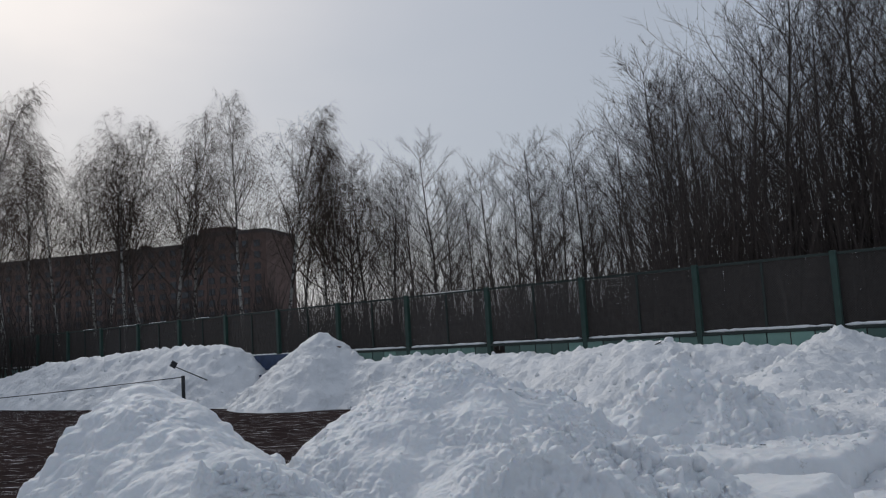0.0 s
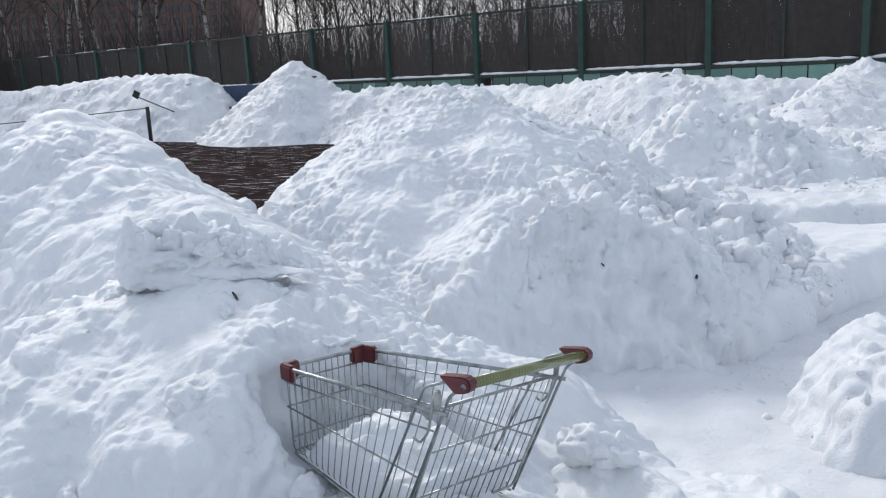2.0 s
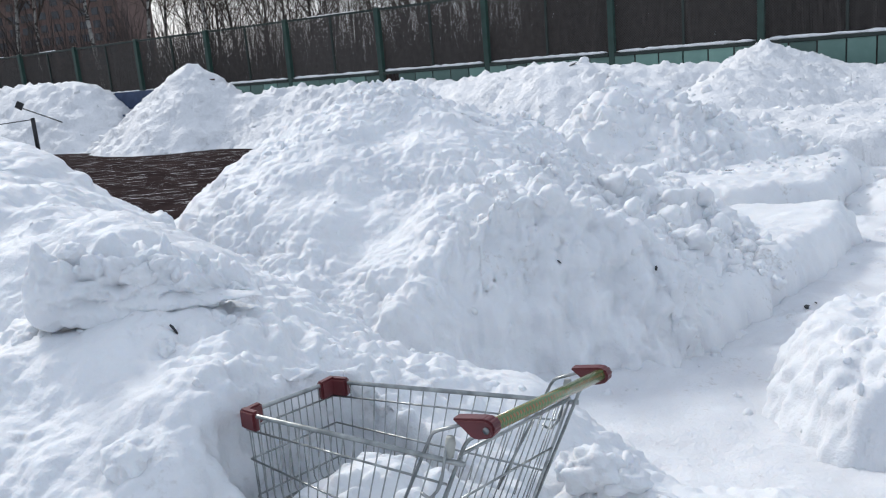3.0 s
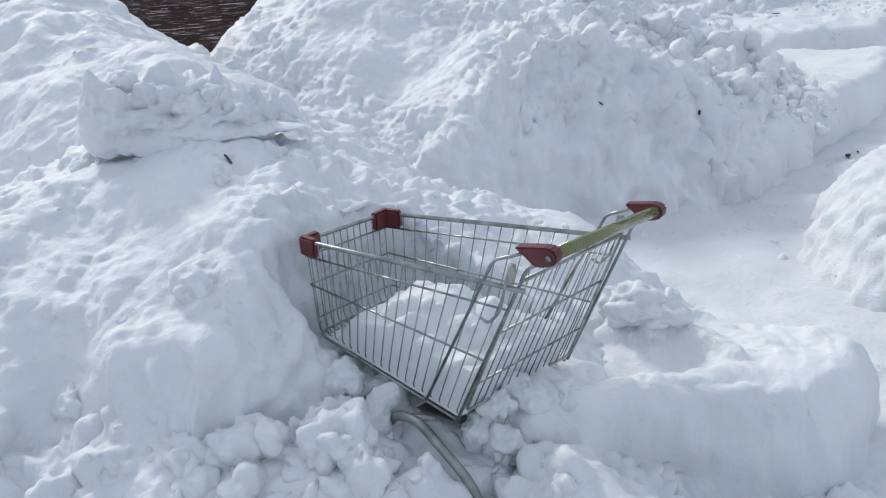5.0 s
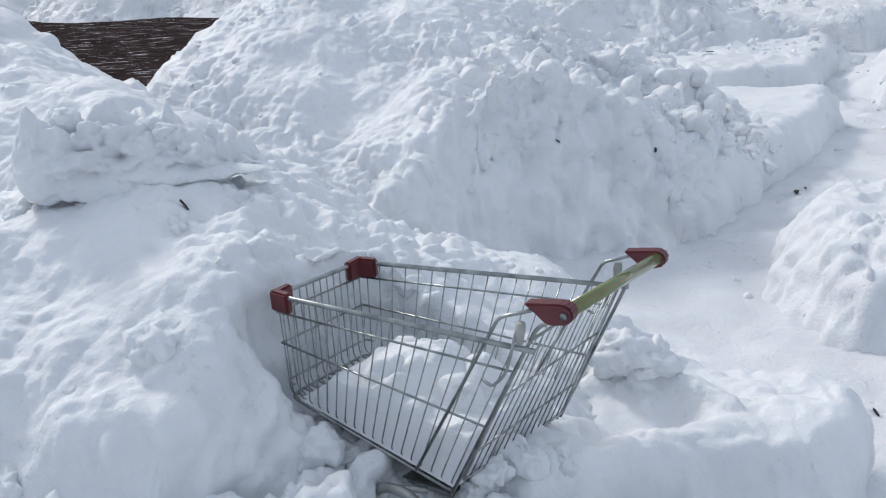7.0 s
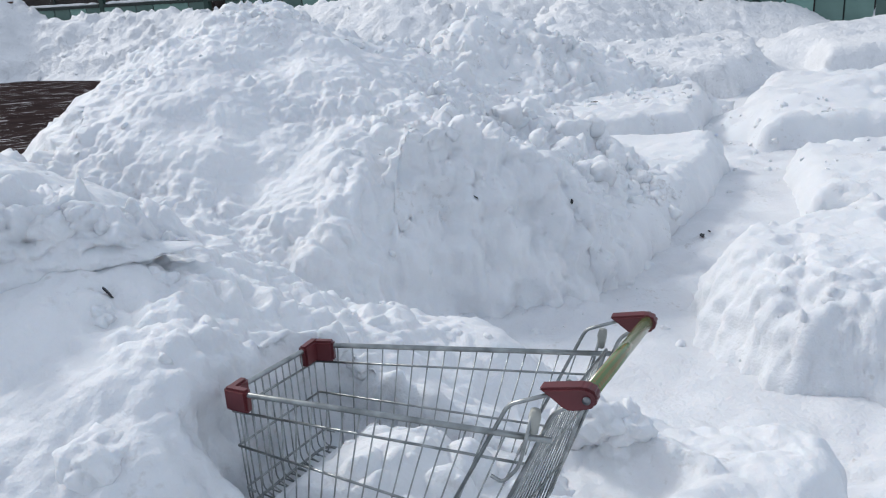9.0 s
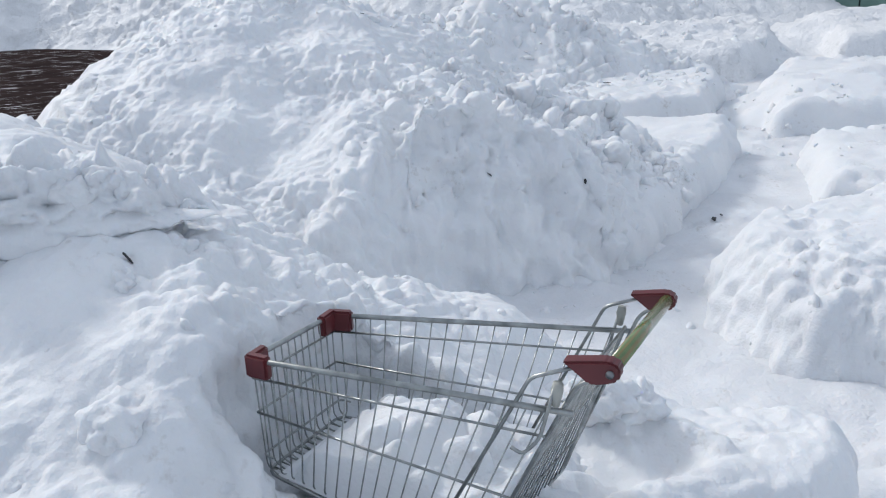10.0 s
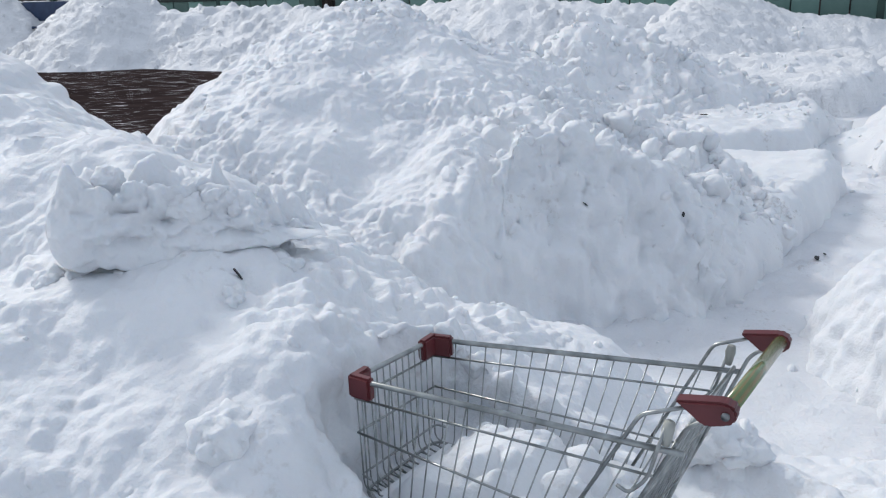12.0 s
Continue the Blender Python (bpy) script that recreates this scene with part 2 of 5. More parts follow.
def bm_mesh(name, bm, material, smooth=False):
    me = bpy.data.meshes.new(name)
    bm.to_mesh(me)
    bm.free()
    me.materials.append(material)
    if smooth:
        me.polygons.foreach_set("use_smooth", [True] * len(me.polygons))
    return me


def box_mesh(name, size, centre, material, bevel=0.0, m=None):
    bm = bmesh.new()
    bmesh.ops.create_cube(bm, size=1.0)
    bmesh.ops.scale(bm, vec=size, verts=bm.verts)
    if bevel:
        bmesh.ops.bevel(bm, geom=bm.edges[:], offset=bevel, segments=2, affect="EDGES", profile=0.6)
    if m is not None:
        bmesh.ops.transform(bm, matrix=m, verts=bm.verts)
    bmesh.ops.translate(bm, vec=centre, verts=bm.verts)
    return bm_mesh(name, bm, material)


def tube_data(points, radii, sides, verts, faces, cap=True):
    """Adds a round bar along points to the lists verts and faces."""
    pts = [Vector(p) for p in points]
    if not hasattr(radii, "__len__"):
        radii = [radii] * len(pts)
    base = len(verts)
    tangent = (pts[1] - pts[0]).normalized()
    side = tangent.orthogonal().normalized()
    for k, p in enumerate(pts):
        if k == 0:
            t = tangent
        elif k == len(pts) - 1:
            t = (pts[k] - pts[k - 1]).normalized()
        else:
            t = ((pts[k + 1] - pts[k]).normalized() + (pts[k] - pts[k - 1]).normalized())
            t = t.normalized() if t.length > 1e-6 else tangent
        side = side - t * side.dot(t)
        side = side.normalized() if side.length > 1e-6 else t.orthogonal().normalized()
        up = t.cross(side)
        for s in range(sides):
            a = 2 * math.pi * s / sides
            verts.append(p + (side * math.cos(a) + up * math.sin(a)) * radii[k])
    for k in range(len(pts) - 1):
        for s in range(sides):
            a, b = base + k * sides + s, base + k * sides + (s + 1) % sides
            faces.append((a, b, b + sides, a + sides))
    if cap:
        faces.append(tuple(base + s for s in reversed(range(sides))))
        faces.append(tuple(base + (len(pts) - 1) * sides + s for s in range(sides)))


def bar(name, points, radius, material, sides=8):
    v, f = [], []
    tube_data(points, radius, sides, v, f)
    return mesh_from(name, v, f, material)


def rounded(points, radius=0.03, steps=4):
    """The polyline with its inner corners rounded off."""
    pts = [Vector(p) for p in points]
    out = [pts[0]]
    for a, b, c in zip(pts, pts[1:], pts[2:]):
        r = min(radius, (a - b).length * 0.45, (c - b).length * 0.45)
        p, q = b + (a - b).normalized() * r, b + (c - b).normalized() * r
        for k in range(steps + 1):
            t = k / steps
            out.append(p * (1 - t) ** 2 + b * 2 * t * (1 - t) + q * t * t)
    return out + [pts[-1]]


# ---- shapes of heaped snow ----
def ridge(X, Y, pts, left, right, soft, soft_right=None):
    """Height of snow heaped along a line: pts of x, y, z; left and right are the slopes of its sides."""
    best = np.full(X.shape, -9.0)
    segments = list(zip(pts, pts[1:])) if len(pts) > 1 else [(pts[0], pts[0])]
    for a, b in segments:
        dx, dy = b[0] - a[0], b[1] - a[1]
        n2 = dx * dx + dy * dy + 1e-9
        t = np.clip(((X - a[0]) * dx + (Y - a[1]) * dy) / n2, 0, 1)
        px, py = X - a[0] - t * dx, Y - a[1] - t * dy
        d = np.hypot(px, py)
        across = (dx * py - dy * px) / (d * math.sqrt(n2) + 1e-9)
        side = 0.5 - 0.5 * across
        slope = left + (right - left) * side
        r = soft if soft_right is None else soft + (soft_right - soft) * side
        z = a[2] + t * (b[2] - a[2]) - slope * (np.sqrt(d * d + r * r) - r)
        best = np.maximum(best, z)
    return best


def slab(X, Y, poly, z, edge=0.05):
    """Height of a flat slab of cut snow over a polygon, with steep rounded sides."""
    sd = inset(X, Y, poly)
    k = np.clip((sd + edge) / (2.6 * edge), 0, 1)
    return -0.15 + (z + 0.15) * np.sqrt(np.clip(1 - (1 - k) ** 2.4, 0, 1))


def smax(a, b, k=0.08):
    return 0.5 * (a + b + np.sqrt((a - b) ** 2 + k * k))


def smin(a, b, k=0.08):
    return 0.5 * (a + b - np.sqrt((a - b) ** 2 + k * k))


def inset(X, Y, poly):
    """Distance inwards from the outline of a polygon, negative outside."""
    sd = np.full(X.shape, 1e9)
    inside = np.zeros(X.shape, bool)
    for (ax, ay), (bx, by) in zip(poly, poly[1:] + poly[:1]):
        dx, dy = bx - ax, by - ay
        t = np.clip(((X - ax) * dx + (Y - ay) * dy) / (dx * dx + dy * dy), 0, 1)
        sd = np.minimum(sd, np.hypot(X - ax - t * dx, Y - ay - t * dy))
        inside ^= ((ay > Y) != (by > Y)) & (X < (bx - ax) * (Y - ay) / (by - ay + 1e-12) + ax)
    return np.where(inside, sd, -sd)


def hashed(i, j, k, seed):
    """A number from 0 to 1 for each cell of a lattice."""
    with np.errstate(over="ignore"):
        h = i.astype(np.uint32) * np.uint32(374761393) + j.astype(np.uint32) * np.uint32(668265263) + k.astype(np.uint32) * np.uint32(2246822519) + np.uint32((seed * 3266489917 + 40503) % 4294967296)
        h = (h ^ (h >> np.uint32(15))) * np.uint32(2246822519)
        h = (h ^ (h >> np.uint32(13))) * np.uint32(3266489917)
        h = h ^ (h >> np.uint32(16))
    return h.astype(np.float64) / 4294967296.0


def ripple(P, seed=0):
    """Smooth gradient noise, about -1 to 1, at an array of places."""
    F = np.floor(P).astype(np.int64)
    f = P - F
    u = f * f * f * (f * (f * 6 - 15) + 10)
    total = 0.0
    for a in (0, 1):
        wa = u[..., 0] if a else 1 - u[..., 0]
        for b in (0, 1):
            wb = u[..., 1] if b else 1 - u[..., 1]
            for c in (0, 1):
                wc = u[..., 2] if c else 1 - u[..., 2]
                h = hashed(F[..., 0] + a, F[..., 1] + b, F[..., 2] + c, seed)
                ang, up = h * 6.28318 * 7.0, np.modf(h * 16.0)[0] * 2 - 1
                flat = np.sqrt(1 - up * up)
                total = total + wa * wb * wc * ((f[..., 0] - a) * np.cos(ang) * flat + (f[..., 1] - b) * np.sin(ang) * flat + (f[..., 2] - c) * up)
    return total * 1.5


def studs(P, size, density, seed, power=0.8):
    """Round lumps strewn at random: height of up to half of size; density (number or array) says how many cells hold one."""
    Q = P / size
    B = np.floor(Q - 0.5).astype(np.int64)
    best = np.zeros(P.shape[:-1])
    for a in (0, 1):
        for b in (0, 1):
            for c in (0, 1):
                i, j, k = B[..., 0] + a, B[..., 1] + b, B[..., 2] + c
                h1 = hashed(i, j, k, seed)
                h2, h3, h4, h5 = (np.modf(h1 * m)[0] for m in (97.0, 1009.0, 10007.0, 100003.0))
                d2 = (Q[..., 0] - i - 0.25 - 0.5 * h2) ** 2 + (Q[..., 1] - j - 0.25 - 0.5 * h3) ** 2 + (Q[..., 2] - k - 0.25 - 0.5 * h4) ** 2
                r = 0.2 + 0.3 * h5
                there = np.clip((density - hashed(i, j, k, seed + 77)) * 6, 0, 1)
                best = np.maximum(best, there * r * np.clip(1 - d2 / (r * r), 0, 1) ** power)
    return best * size


def step_in(v, a, b):
    t = np.clip((v - a) / (b - a), 0, 1)
    return t * t * (3 - 2 * t)


def snow_sheet(name, bounds, step, height, seed=1, material=None, swell=1.0, billow=1.0, lumps=((0.16, 0.3, 0.7), (0.08, 0.4, 0.8), (0.045, 0.4, 0.8)), cups=None, grain=1.0, streak=0.0, clot=None, crumble=None, near=None, floor=-0.1):
    """A heap of snow over bounds (x0, x1, y0, y1): the smooth height, then swells, soft billows, melted-in lumps (size, density, height),
    hollows and streaks along its normals. cups, clot and crumble give weights over the plan; near is the stretch with a mesh twice as fine."""
    x0, x1, y0, y1 = bounds
    xs, ys = np.arange(x0, x1 + step, step), np.arange(y0, y1 + step, step)
    if near:
        a0, a1, b0, b1 = near
        xs = np.concatenate([xs[xs < a0], np.arange(a0, a1, step * 0.5), xs[xs > a1]])
        ys = np.concatenate([ys[ys < b0], np.arange(b0, b1, step * 0.5), ys[ys > b1]])
    X, Y = np.meshgrid(xs, ys, indexing="ij")
    Z = height(X, Y)
    gx, gy = np.gradient(Z, xs, ys)
    N = np.stack([-gx, -gy, np.ones_like(Z)], -1)
    N /= np.linalg.norm(N, axis=-1, keepdims=True)
    live = Z > floor - 0.12
    p, n = np.stack([X, Y, Z], -1)[live], N[live]
    q = p + 0.05 * np.stack([ripple(p * 3.3, seed), ripple(p * 3.3, seed + 1), ripple(p * 3.3, seed + 2)], -1) + 0.012 * np.stack([ripple(p * 14, seed + 3), ripple(p * 14, seed + 4), ripple(p * 14, seed + 5)], -1)
    d = swell * (0.045 * ripple(p * 1.7, seed + 6) + 0.040 * ripple(p * 3.6, seed + 7))
    rough = step_in(ripple(p * 1.25, seed + 8), -0.30, 0.35)
    d += billow * (0.3 + 0.7 * rough) * (0.130 * (np.abs(ripple(q * 4.4, seed + 9)) - 0.26) + 0.080 * (np.abs(ripple(q * 8.8, seed + 10)) - 0.26) + 0.040 * (np.abs(ripple(q * 17, seed + 11)) - 0.26) + 0.012 * ripple(q * 25, seed + 19))
    d += grain * (0.4 + 0.6 * rough) * (0.012 * ripple(q * 30, seed + 12) + 0.006 * ripple(p * 58, seed + 13))
    patch = step_in(ripple(p * 1.9 + 3.1, seed + 14), -0.15, 0.40)
    for k, (size, density, tall) in enumerate(lumps):
        d += tall * studs(q, size, density * (0.12 + 0.88 * patch), seed + 20 + k)
    if streak:
        steep = step_in(1 - n[:, 2], 0.30, 0.55)
        run = np.stack([p[:, 0] * 7.5, p[:, 1] * 7.5, p[:, 2] * 1.6], -1)
        d += streak * steep * (0.050 * ripple(run, seed + 15) + 0.028 * ripple(run * 2.3, seed + 16))
    if cups:
        d -= cups(p[:, 0], p[:, 1], p[:, 2]) * 1.2 * studs(p * (1, 1, 0.3) + 0.02 * np.stack([ripple(p * 6, seed + 17), ripple(p * 6, seed + 18), 0 * p[:, 0]], -1), 0.27, 0.6, seed + 40, 1.5)
    if clot:
        w = clot(p[:, 0], p[:, 1], p[:, 2]) * (0.45 + 0.55 * patch)
        d += w * (0.8 * studs(q, 0.125, 0.75, seed + 60, 0.75) + 0.9 * studs(q, 0.07, 0.75, seed + 61, 0.65) + 1.0 * studs(q, 0.038, 0.7, seed + 62, 0.65) - 0.03)
    if crumble:
        w = crumble(p[:, 0], p[:, 1], p[:, 2])
        d += w * (1.1 * studs(q, 0.20, 0.7, seed + 50, 0.6) + 1.1 * studs(q, 0.11, 0.7, seed + 51, 0.6) + 1.0 * studs(q, 0.055, 0.6, seed + 52, 0.6) + 0.9 * studs(q, 0.028, 0.5, seed + 53, 0.6) - 0.05)
    P = np.stack([X, Y, Z], -1)
    P[live] = p + n * d[:, None]
    keep = live[:-1, :-1] & live[1:, :-1] & live[1:, 1:] & live[:-1, 1:]
    return grid_mesh(name, P, keep, material or M_SNOW)


# ---- heights of the piles ----
def bowl(X, Y, h, cx, cy, turn):
    """Clears the snow from where the cart stands: level with its floor at the front, deeper at the rear."""
    c, q = math.cos(turn), math.sin(turn)
    u, v = (X - cx) * c + (Y - cy) * q, -(X - cx) * q + (Y - cy) * c
    ku = np.clip((u + 0.07) / 0.07, 0, 1) * np.clip((0.98 - u) / 0.22, 0, 1)
    kv = np.where(v < 0, np.clip((0.30 + 0.09 * np.clip((u - 0.24) / 0.08, 0, 1) + v) / 0.09, 0, 1), np.clip((0.30 - v) / 0.12, 0, 1))
    k = ku * kv
    k = k * k * (3 - 2 * k)
    z = 0.465 - 0.2 * u - 0.06 * np.clip((-v - 0.19) / 0.06, 0, 1) * np.clip((u - 0.26) / 0.08, 0, 1) - 0.10 * np.clip((u - 0.52) / 0.12, 0, 1)
    return h * (1 - k) + np.minimum(h, z) * k


CART_TURN = radians(-37.0)


def h_left(X, Y):
    h = ridge(X, Y, [(-2.56, 5.42, 1.47), (-2.34, 5.25, 1.38), (-2.03, 4.95, 1.21), (-1.3, 4.3, 1.00), (-0.8, 3.35, 0.78)], 1.24, 1.08, 0.80, 0.28)
    h = smax(h, ridge(X, Y, [(-0.45, 3.85, 0.54), (-0.24, 3.98, 0.55), (-0.08, 3.98, 0.47)], 0.9, 0.9, 0.2), 0.08)
    h = h - 0.33 * np.clip(-2.45 - X, 0, 1.5)
    h = smax(h, ridge(X, Y, [(-1.1, 3.25, 0.66), (-0.9, 3.12, 0.65), (-0.66, 3.06, 0.64)], 0.8, 0.9, 0.25), 0.10)
    h = smax(h, ridge(X, Y, [(-1.25, 2.78, 0.34), (-0.75, 2.72, 0.29), (-0.42, 2.66, 0.22)], 0.6, 0.55, 0.2), 0.06)
    h = smax(h, ridge(X, Y, [(-2.1, 3.2, 0.42), (-1.4, 2.5, 0.28)], 0.35, 0.35, 0.4), 0.1)
    h = smax(h, ridge(X, Y, [(-0.75, 3.25, 0.64), (-0.60, 2.98, 0.46), (-0.45, 2.86, 0.36)], 0.8, 0.8, 0.2), 0.10)
    h = smax(h, ridge(X, Y, [(-1.36, 3.66, 0.85), (-0.85, 3.76, 0.82)], 0.8, 0.55, 0.2), 0.06)
    h = smax(h, ridge(X, Y, [(-1.15, 3.42, 0.75), (-0.88, 3.40, 0.74)], 0.7, 0.7, 0.25), 0.08)
    # the side towards the cart breaks off steeply
    dx, dy = X + 0.512, Y - 3.30
    u, v = 0.8 * dx - 0.6 * dy, 0.6 * dx + 0.8 * dy
    cut = np.where(u < 0.19, 0.39 + 1.56 * (0.19 - u), 0.39 - 0.35 * (u - 0.19)) + 3.5 * np.clip(v - 0.12, 0, 1)
    h = smin(h, cut, 0.05)
    # a trough along the near hump
    h = h - 0.09 * np.exp(-((X + 1.17 + 0.10 * (Y - 2.8)) / 0.075) ** 2) * np.clip((3.03 - Y) / 0.16, 0, 1)
    return bowl(X, Y, h, -0.512, 3.30, CART_TURN)


SPUR_FOOT = [(-0.9, 4.3), (-0.10, 4.75), (0.08, 4.90), (0.28, 4.93), (0.60, 4.97), (0.90, 5.02), (1.16, 5.05), (1.47, 5.35), (1.80, 5.75), (2.37, 6.34), (3.1, 7.4), (2.6, 9.4), (-2.15, 9.4), (-2.15, 6.6), (-1.65, 5.0)]


def h_mid(X, Y):
    h = ridge(X, Y, [(-0.80, 6.95, 1.28), (-0.36, 7.25, 1.47), (0.5, 7.1, 1.15), (1.22, 6.92, 0.80), (1.45, 6.9, 0.50), (2.0, 6.8, 0.20)], 0.8, 0.55, 0.23)
    spur = ridge(X, Y, [(-0.1, 6.8, 1.2), (0.30, 5.95, 0.95), (0.47, 5.52, 0.87)], 0.75, 0.55, 0.18)
    spur = smax(spur, ridge(X, Y, [(0.47, 5.52, 0.84), (1.0, 5.85, 0.63), (1.75, 6.35, 0.36)], 0.5, 0.8, 0.2), 0.05)
    h = smax(h, spur, 0.08)
    # the broad face below the peak
    d = X + 0.32
    face = 0.30 + 0.66 * (Y - 5.6) - np.where(d < 0, -0.12 * d + 0.13 * d * d, 0.20 * d + 0.20 * d * d)
    face = face - 1.6 * np.clip(Y + 0.45 - np.interp(X, [-1.7, -0.8, -0.36, 0.5, 1.35, 2.0], [6.55, 6.95, 7.25, 7.1, 6.9, 6.8]), 0, 9)
    h = smax(h, face, 0.08)
    h = smax(h, ridge(X, Y, [(-0.80, 6.95, 1.12), (-1.05, 6.5, 0.82)], 1.1, 1.1, 0.3), 0.1)
    h = smin(h, 2.0 * inset(X, Y, SPUR_FOOT) - 0.05, 0.07)
    # a groove beside the nose of the spur and a notch in its face
    t = np.clip((Y - 5.20) / 0.42, 0, 1)
    h = h - 0.07 * np.exp(-((X - 0.02 - 0.17 * t) / (0.045 + 0.02 * t)) ** 2) * step_in(Y, 5.05, 5.25) * step_in(-Y, -5.80, -5.55)
    h = h + 0.05 * np.exp(-((X - 0.13 - 0.19 * t) / 0.06) ** 2) * step_in(Y, 5.0, 5.15) * step_in(-Y, -5.75, -5.5)
    h = h - 0.08 * np.exp(-((X - 0.99) / 0.05) ** 2 - ((Y - 5.30) / 0.07) ** 2)
    return h - 0.05 * np.exp(-((X - 1.04 - 0.25 * (Y - 5.2)) / 0.035) ** 2) * step_in(-Y, -5.30, -5.20)


def h_slab_mid(X, Y):
    return slab(X, Y, [(0.9, 5.25), (1.25, 5.3), (1.92, 5.92), (2.72, 6.8), (3.05, 7.25), (2.55, 7.75), (1.0, 7.6)], 0.27, 0.07)


def h_back(X, Y):
    h = ridge(X, Y, [(2.23, 10.64, 1.22), (2.71, 10.34, 0.96), (4.23, 9.94, 0.35)], 1.27, 0.62, 0.12)
    return h


def h_slab_back(X, Y):
    return slab(X, Y, [(1.2, 8.6), (2.5, 8.0), (3.3, 8.15), (4.1, 9.2), (4.4, 9.9), (3.4, 11.4), (1.2, 11.2)], 0.32, 0.07)


def h_right(X, Y):
    poly = [(1.33, 4.80), (1.21, 4.46), (1.20, 4.16), (1.28, 3.92), (1.56, 3.72), (2.2, 3.55), (3.6, 3.7), (3.8, 4.6), (2.6, 5.1), (1.6, 5.08)]
    top = 0.36 + 0.07 * np.clip(X - 1.35, 0, 1.3) - 0.10 * np.exp(-(((X - 1.42) / 0.10) ** 2 + ((Y - 4.10) / 0.12) ** 2))
    return smin(1.9 * inset(X, Y, poly) - 0.03, top, 0.10)


def h_block(X, Y):
    poly = [(-0.23, 2.93), (-0.19, 2.83), (-0.06, 2.88), (0.10, 2.92), (0.30, 2.92), (0.50, 2.97), (0.66, 2.98), (0.80, 3.06), (0.88, 3.20), (0.87, 3.33), (0.76, 3.46), (0.52, 3.60), (0.30, 3.56), (0.14, 3.36), (-0.09, 3.10)]
    X, Y = X + 0.020 * np.sin(Y * 17), Y + 0.022 * np.sin(X * 12 + 1)
    crest = np.interp(X, [-0.25, -0.07, 0.27, 0.57, 0.85], [0.41, 0.43, 0.375, 0.31, 0.29])
    w = step_in(Y - np.interp(X, [-0.2, -0.07, 0.27, 0.57, 0.8], [2.92, 3.01, 3.00, 3.07, 3.12]), 0.03, 0.17)
    top = crest * (1 - w) + 0.285 * w - 0.02 * np.exp(-(((X - 0.52) / 0.14) ** 2 + ((Y - 3.25) / 0.09) ** 2))
    h = -0.15 + slab(X, Y, poly, 1.0, 0.055) * (top + 0.15)
    h = smax(h, ridge(X, Y, [(0.16, 3.38, 0.28), (0.28, 3.45, 0.35), (0.36, 3.38, 0.40)], 1.1, 1.1, 0.06), 0.03)
    h = smax(h, ridge(X, Y, [(0.40, 3.30, 0.36), (0.46, 3.22, 0.32)], 1.5, 1.5, 0.05), 0.03)
    h = smax(h, ridge(X, Y, [(0.30, 3.70, 0.28), (0.40, 3.62, 0.22)], 1.0, 1.0, 0.10), 0.04)
    h = smax(h, ridge(X, Y, [(-0.14, 2.70, 0.28), (-0.04, 2.73, 0.40), (0.04, 2.72, 0.37), (0.12, 2.71, 0.31), (0.34, 2.68, 0.17)], 1.5, 0.8, 0.06), 0.03)
    return smax(h, ridge(X, Y, [(0.02, 2.60, 0.22), (0.35, 2.66, 0.16), (0.8, 2.75, 0.08)], 0.5, 0.5, 0.12), 0.04)


# ---- ground ----
def ground_sheet():
    n = 140
    a = np.linspace(-1, 1, n)
    s = np.sign(a) * (np.abs(a) ** 4 * 900 + np.abs(a) * 14)
    X, Y = np.meshgrid(s, s + 8, indexing="ij")
    Z = np.zeros_like(X)
    for i in range(n):
        for j in range(n):
            p = Vector((X[i, j], Y[i, j], 0))
            Z[i, j] = -0.01 + 0.02 * noise.noise(p * 0.8) + 0.012 * noise.noise(p * 2.7)
    me = grid_mesh("ground", np.stack([X, Y, Z], -1), np.ones((n - 1, n - 1), bool), M_PATH)
    tagged(new("ground", me), "snow-covered ground with trodden paths", "ground", kind="structure")


ground_sheet()


def flat_polygon(name, pts, z, thick, material):
    bm = bmesh.new()
    f = bm.faces.new([bm.verts.new((x, y, z)) for x, y in pts])
    ext = bmesh.ops.extrude_face_region(bm, geom=[f])
    bmesh.ops.translate(bm, vec=(0, 0, -thick), verts=[v for v in ext["geom"] if isinstance(v, bmesh.types.BMVert)])
    bmesh.ops.recalc_face_normals(bm, faces=bm.faces)
    return bm_mesh(name, bm, material)


def h_path(X, Y):
    edge = np.minimum(np.minimum(X + 2.0, 5.2 - X), np.minimum(Y - 0.8, 8.8 - Y))
    return 0.012 - 0.10 * np.clip(1 - edge / 0.9, 0, 1) ** 1.5


tagged(new("path", snow_sheet("path", (-2.0, 5.2, 0.8, 8.8), 0.03, h_path, seed=21, billow=0.35, swell=0.6, lumps=((0.10, 0.12, 0.6), (0.05, 0.25, 0.7)), material=M_PATH)), "packed trodden snow path between the mounds", "path", kind="structure")

court = new("court", flat_polygon("court", [(-2.2, 8.2), (-1.0, 18.2), (-3.1, 19.6), (-4.7, 21.0), (-9.6, 23.9), (-14.0, 27.0), (-24, 33.5), (-34, 22), (-12, 5.0), (-5.5, 6.4)], 0.035, 0.06, M_COURT))
tagged(court, "dark red-brown sports court streaked with blown snow", "court", kind="structure")

